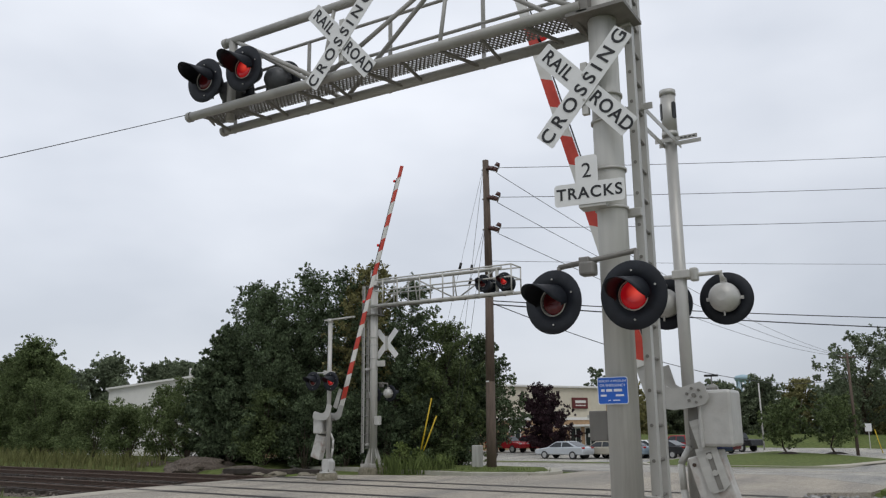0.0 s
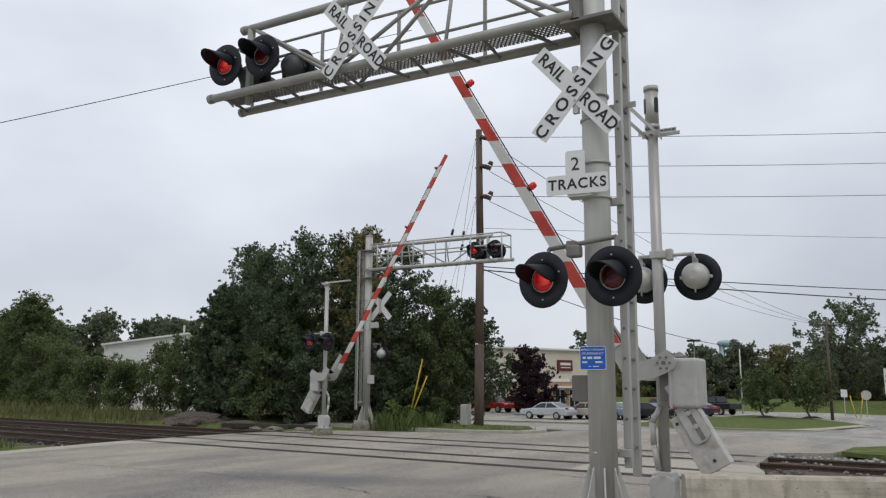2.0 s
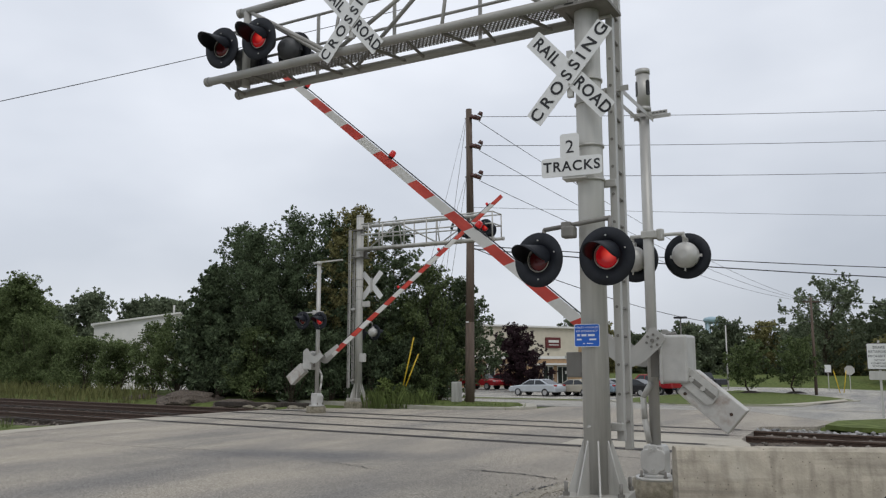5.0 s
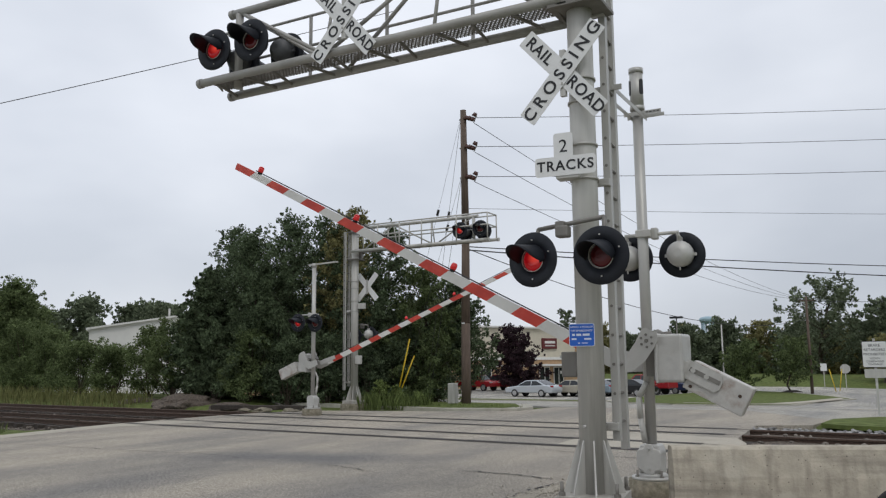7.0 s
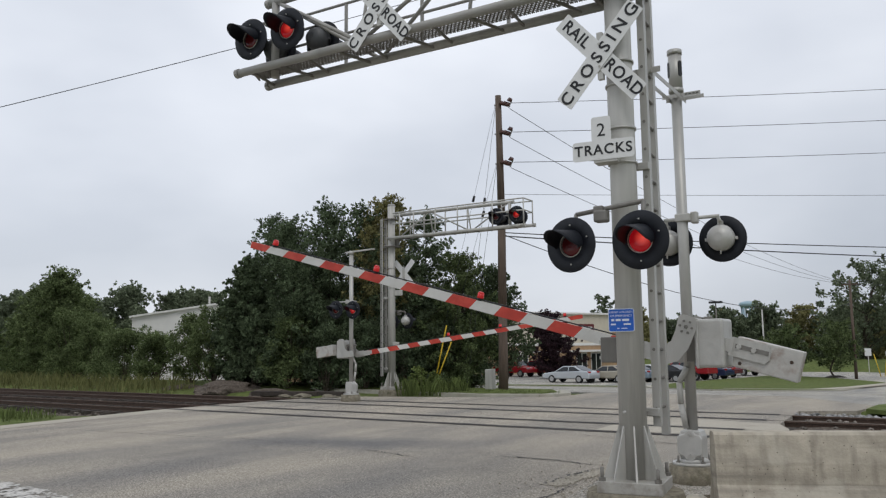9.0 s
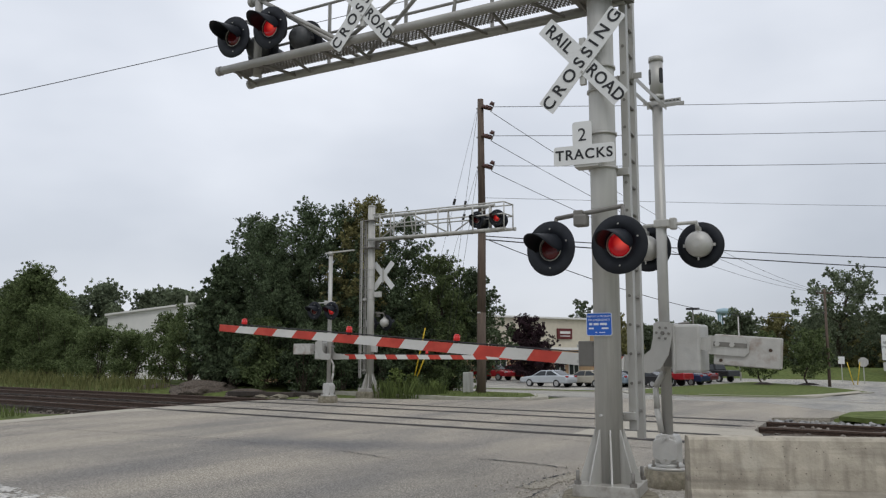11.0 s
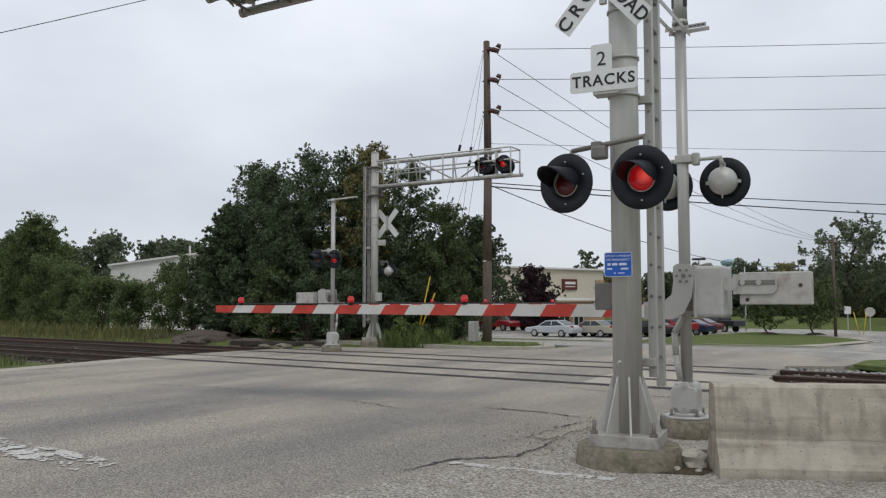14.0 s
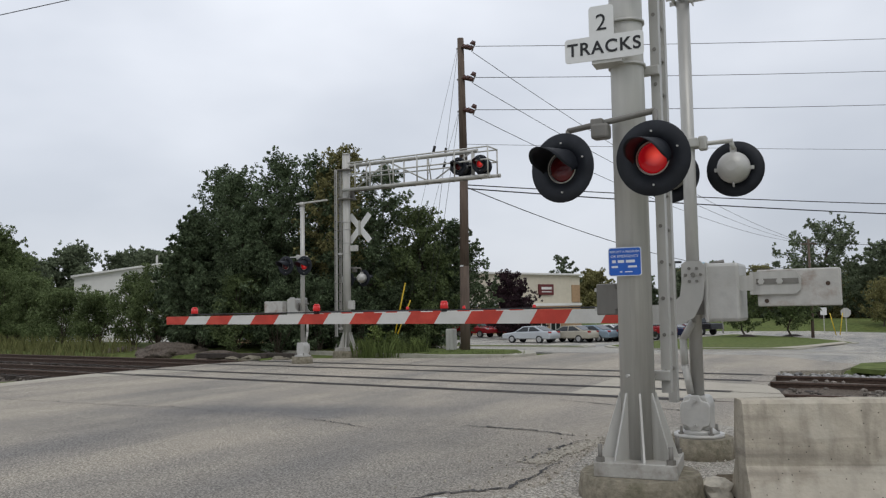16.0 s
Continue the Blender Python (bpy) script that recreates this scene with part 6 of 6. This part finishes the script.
    for s in (-1, 1):
        bm = bmesh.new()
        soft_box(bm, (2.33, s * 0.68, low[-3][1] - 0.06 if kind == "sedan" else 0.95), (0.16, 0.38, 0.16), 0.03)
        part("tail_light", bm, M["tail"], t, "red tail light")
        bm = bmesh.new()
        soft_box(bm, (low[1][0] + 0.12, s * 0.66, low[1][1] + 0.06), (0.2, 0.4, 0.12), 0.03)
        part("headlight", bm, M["chrome"], t, "clear headlight")
    return t


M["tail"] = material("red_tail_lens", (0.3, 0.01, 0.01), 0.2, 0, 0.1, 5)
PAINT = {c: material(c + "_car_paint", v, 0.25, 0.3 if c in ("silver", "pale_blue") else 0.0, 0.03, 2) for c, v in dict(silver=(0.52, 0.55, 0.58), white=(0.75, 0.75, 0.74), red=(0.32, 0.02, 0.025), maroon=(0.11, 0.012, 0.018), dark_blue=(0.025, 0.035, 0.08), black=(0.015, 0.015, 0.017), pale_blue=(0.25, 0.32, 0.38), beige=(0.4, 0.37, 0.3)).items()}
GZ = -1.425
car("silver sedan parked behind the kerbed strip", pose(-25.9, 58.9, GZ, 0, 0, -11), PAINT["silver"])
car("beige sedan parked in the row", pose(-22.9, 60.5, GZ, 0, 0, -14), PAINT["beige"])
car("pale blue sedan parked in the row", pose(-21.6, 61.8, GZ, 0, 0, -14), PAINT["pale_blue"])
car("white sedan parked in the row", pose(-20.9, 64.2, GZ, 0, 0, -14), PAINT["white"])
car("dark sedan parked in the row", pose(-18.6, 62.6, GZ, 0, 0, -14), PAINT["black"])
car("red pickup parked in the row", pose(-17.9, 66.2, GZ, 0, 0, -14), PAINT["red"], "truck")
car("dark blue sedan parked in the row", pose(-16.8, 68.6, GZ, 0, 0, -14), PAINT["dark_blue"])
car("dark red sedan parked in the row", pose(-17.2, 74.0, GZ, 0, 0, -14), PAINT["maroon"])
car("black pickup parked at the end of the row", pose(-16.2, 79.5, GZ, 0, 0, -30), PAINT["black"], "truck")
car("bright red crossover parked near the store", pose(-37.6, 71.4, GZ, 0, 0, 167), PAINT["red"], "suv")
car("dark red crossover parked near the store", pose(-34.6, 72.6, GZ, 0, 0, 165), PAINT["maroon"], "suv")


# ---- far posts and signs ----
def post(name, x, y, z0, z1, r, mat, label, category):
    bm = bmesh.new()
    tube(bm, (0, 0, -0.2), (0, 0, z1 - z0), r, r * 0.75, 10)
    return solid(name, bm, mat, label, category, at=pose(x, y, z0))


p = thing("street_pole", "weathered wooden pole with a short crossarm", "utility pole", pose(-4.7, 72.0, -1.35))
bm = bmesh.new()
tube(bm, (0, 0, -0.2), (0, 0, 8.6), 0.14, 0.1, 10)
part("shaft", bm, M["wood"], p)
bm = bmesh.new()
box(bm, (0, 0, 8.2), (1.3, 0.1, 0.12))
part("crossarm", bm, M["wood"], p)
wire("power_line", (-4.7, 72.0, 6.8), (40, 80, 7.0), 0.6, 0.02)
post("light_pole", -14.4, 84.0, -1.43, 5.4, 0.09, M["galv"], "pale grey metal pole beside the street", "pole")


def lamp_post(x, y, z0, h):
    t = thing("street_lamp", "parking lot lamp on a dark pole", "street lamp", pose(x, y, z0))
    bm = bmesh.new()
    tube(bm, (0, 0, -0.1), (0, 0, h), 0.09, 0.07, 10)
    part("pole", bm, M["galv_dark"], t)
    bm = bmesh.new()
    soft_box(bm, (0, 0, h + 0.1), (1.5, 0.6, 0.24), 0.05)
    part("lamp_head", bm, M["letter"], t)


lamp_post(-20.6, 90, -1.43, 8.0)


def water_tower():
    t = thing("water_tower", "distant pale blue water tower above the trees", "water tower", pose(-56, 285, -1.4))
    bm = bmesh.new()
    lathe(bm, [(15.6, 0.6), (16.1, 2.4), (17.0, 3.0), (17.8, 2.4), (18.2, 0.6)], pose(0, 0, 0, 90), 24)
    part("tank", bm, M["towerblue"], t)
    for a in range(6):
        bm = bmesh.new()
        tube(bm, (2.2 * math.cos(a * 1.047), 2.2 * math.sin(a * 1.047), 0), (2.0 * math.cos(a * 1.047), 2.0 * math.sin(a * 1.047), 16.4), 0.3, n=8)
        part("leg", bm, M["towerblue"], t)


M["towerblue"] = material("pale_blue_paint", (0.30, 0.42, 0.48), 0.6, 0, 0.05, 0.5)
water_tower()


def small_sign(name, label, x, y, z0, h, w, hh, mat, octagon=False, turn=0):
    t = thing(name, label, "sign", pose(x, y, z0, 0, 0, turn))
    bm = bmesh.new()
    box(bm, (0, 0.03, h / 2), (0.07, 0.05, h))
    part("post", bm, M["galv"], t)
    bm = bmesh.new()
    if octagon:
        prism(bm, [(w / 2 * math.cos(radians(22.5 + 45 * k)), h + w / 2 * math.sin(radians(22.5 + 45 * k))) for k in range(8)], -0.01, 0.01)
    else:
        prism(bm, rounded(w, hh, 0.04), -0.01, 0.01, pose(0, 0, h - hh / 2))
    part("panel", bm, mat, t)
    return t


small_sign("speed_sign", "small white road sign on a post", -4.6, 84, -1.43, 2.6, 0.6, 0.75, M["white"])
small_sign("stop_sign", "back of an octagonal sign on a post", -2.4, 80, -1.43, 2.1, 0.95, 0.9, M["galv"], True)
for x, y, a in ((-3.2, 78, -12), (-2.9, 78.4, 8)):
    bm = bmesh.new()
    tube(bm, (0, 0, 0), (math.sin(radians(a)) * 2.2, 0, 2.1), 0.04, n=8)
    solid("guy_marker", bm, M["yellow"], "yellow plastic guy wire marker", "guy marker", at=pose(x, y, -1.43))


def truck_notice():
    t = thing("notice_sign", "white notice BRAKE RETARDERS PROHIBITED on a post", "sign", pose(1.95, 17.2, 0.08, 0, 0, 2))
    bm = bmesh.new()
    box(bm, (0, 0.03, 1.0), (0.06, 0.04, 2.1))
    part("post", bm, M["galv"], t)
    bm = bmesh.new()
    prism(bm, rounded(0.62, 0.72, 0.03), -0.004, 0.004, pose(0, 0, 1.62))
    f = part("border", bm, M["letter"], t)
    bm = bmesh.new()
    prism(bm, rounded(0.59, 0.69, 0.025), -0.008, 0.0, pose(0, 0, 1.62))
    p = part("panel", bm, M["white"], t)
    for word, z, s in (("BRAKE", 1.86, 0.1), ("RETARDERS", 1.74, 0.1), ("PROHIBITED", 1.62, 0.1), ("WITHIN", 1.51, 0.07), ("CONEWAGO", 1.425, 0.07), ("TOWNSHIP", 1.345, 0.07)):
        lettering(word, s, M["letter"], pose(0, -0.01, z) @ FACE, "letters", p, 0.0008)
    bm = bmesh.new()
    prism(bm, rounded(0.56, 0.24, 0.03), -0.006, 0.0, pose(0, 0, 1.1))
    part("lower_panel", bm, M["galv"], t)


truck_notice()


def bicycle_wheel(x, y, r):
    t = thing("bicycle_wheel", "black bicycle wheel standing in front of the concrete barrier", "wheel", pose(x, y, r + 0.005, 0, 0, 10))
    for nm, q, s, mt in (("tyre", r - 0.022, 0.022, "rubber"), ("rim", r - 0.05, 0.011, "chrome")):
        bm = bmesh.new()
        n, k = 48, 10
        g = [[bm.verts.new(((q + s * math.cos(2 * math.pi * j / k)) * math.cos(2 * math.pi * i / n), s * math.sin(2 * math.pi * j / k), (q + s * math.cos(2 * math.pi * j / k)) * math.sin(2 * math.pi * i / n))) for j in range(k)] for i in range(n)]
        for i in range(n):
            for j in range(k):
                bm.faces.new((g[i][j], g[i][(j + 1) % k], g[(i + 1) % n][(j + 1) % k], g[(i + 1) % n][j])).smooth = True
        bmesh.ops.recalc_face_normals(bm, faces=bm.faces[:])
        part(nm, bm, M[mt], t)
    bm = bmesh.new()
    tube(bm, (0, -0.04, 0), (0, 0.04, 0), 0.022, n=12)
    part("hub", bm, M["chrome"], t)
    for i in range(24):
        a = 2 * math.pi * i / 24
        bm = bmesh.new()
        tube(bm, (0.02 * math.cos(a), 0.03 * (-1) ** i, 0.02 * math.sin(a)), ((r - 0.055) * math.cos(a), 0, (r - 0.055) * math.sin(a)), 0.0012, n=4)
        part("spoke", bm, M["chrome"], t)


bicycle_wheel(2.64, -1.25, 0.325)


# ---- what moves: the two gate arms and the flashing lenses ----
NEAR_SWING = [(0, 74.2), (0.5, 70.8), (1.0, 67.3), (1.5, 63.6), (2.0, 60.0), (2.5, 56.6), (3.0, 53.3), (3.5, 50.0), (4.0, 46.5), (4.5, 43.0), (5.5, 36.8), (7.0, 27.3), (7.5, 24.2), (8.0, 21.2), (8.5, 18.2), (9.0, 15.3), (10.0, 9.6), (11.3, 2.9), (11.7, 1.0), (12.1, 0.0), (16.0, 0.0)]
FAR_SWING = [(0, 73.0), (0.5, 69.6), (1.0, 66.1), (1.5, 62.5), (2.0, 58.9), (2.5, 55.5), (3.0, 52.0), (3.5, 48.5), (4.0, 44.9), (4.5, 41.1), (5.5, 33.4), (7.0, 21.5), (7.5, 15.5), (8.0, 10.5), (8.5, 8.6), (9.0, 7.2), (10.0, 2.8), (10.8, 0.0), (16.0, 0.0)]
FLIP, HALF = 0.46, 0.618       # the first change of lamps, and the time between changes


def motions():
    for arm, post_pose, hub, rows in ((arm_near, POST_NEAR, HUB, NEAR_SWING), (arm_far, POST_FAR, HUB_FAR, FAR_SWING)):
        walk(arm, [(t, post_pose @ Matrix.Translation(hub) @ pose(0, 0, 0, 0, a)) for t, a in rows])
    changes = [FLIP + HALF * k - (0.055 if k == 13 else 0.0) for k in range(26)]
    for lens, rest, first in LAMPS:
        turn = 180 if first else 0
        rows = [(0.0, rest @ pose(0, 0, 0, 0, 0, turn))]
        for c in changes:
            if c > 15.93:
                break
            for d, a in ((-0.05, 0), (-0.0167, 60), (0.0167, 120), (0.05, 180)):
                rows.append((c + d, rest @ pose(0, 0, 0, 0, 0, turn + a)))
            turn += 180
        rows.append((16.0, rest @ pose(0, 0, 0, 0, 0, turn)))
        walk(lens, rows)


motions()
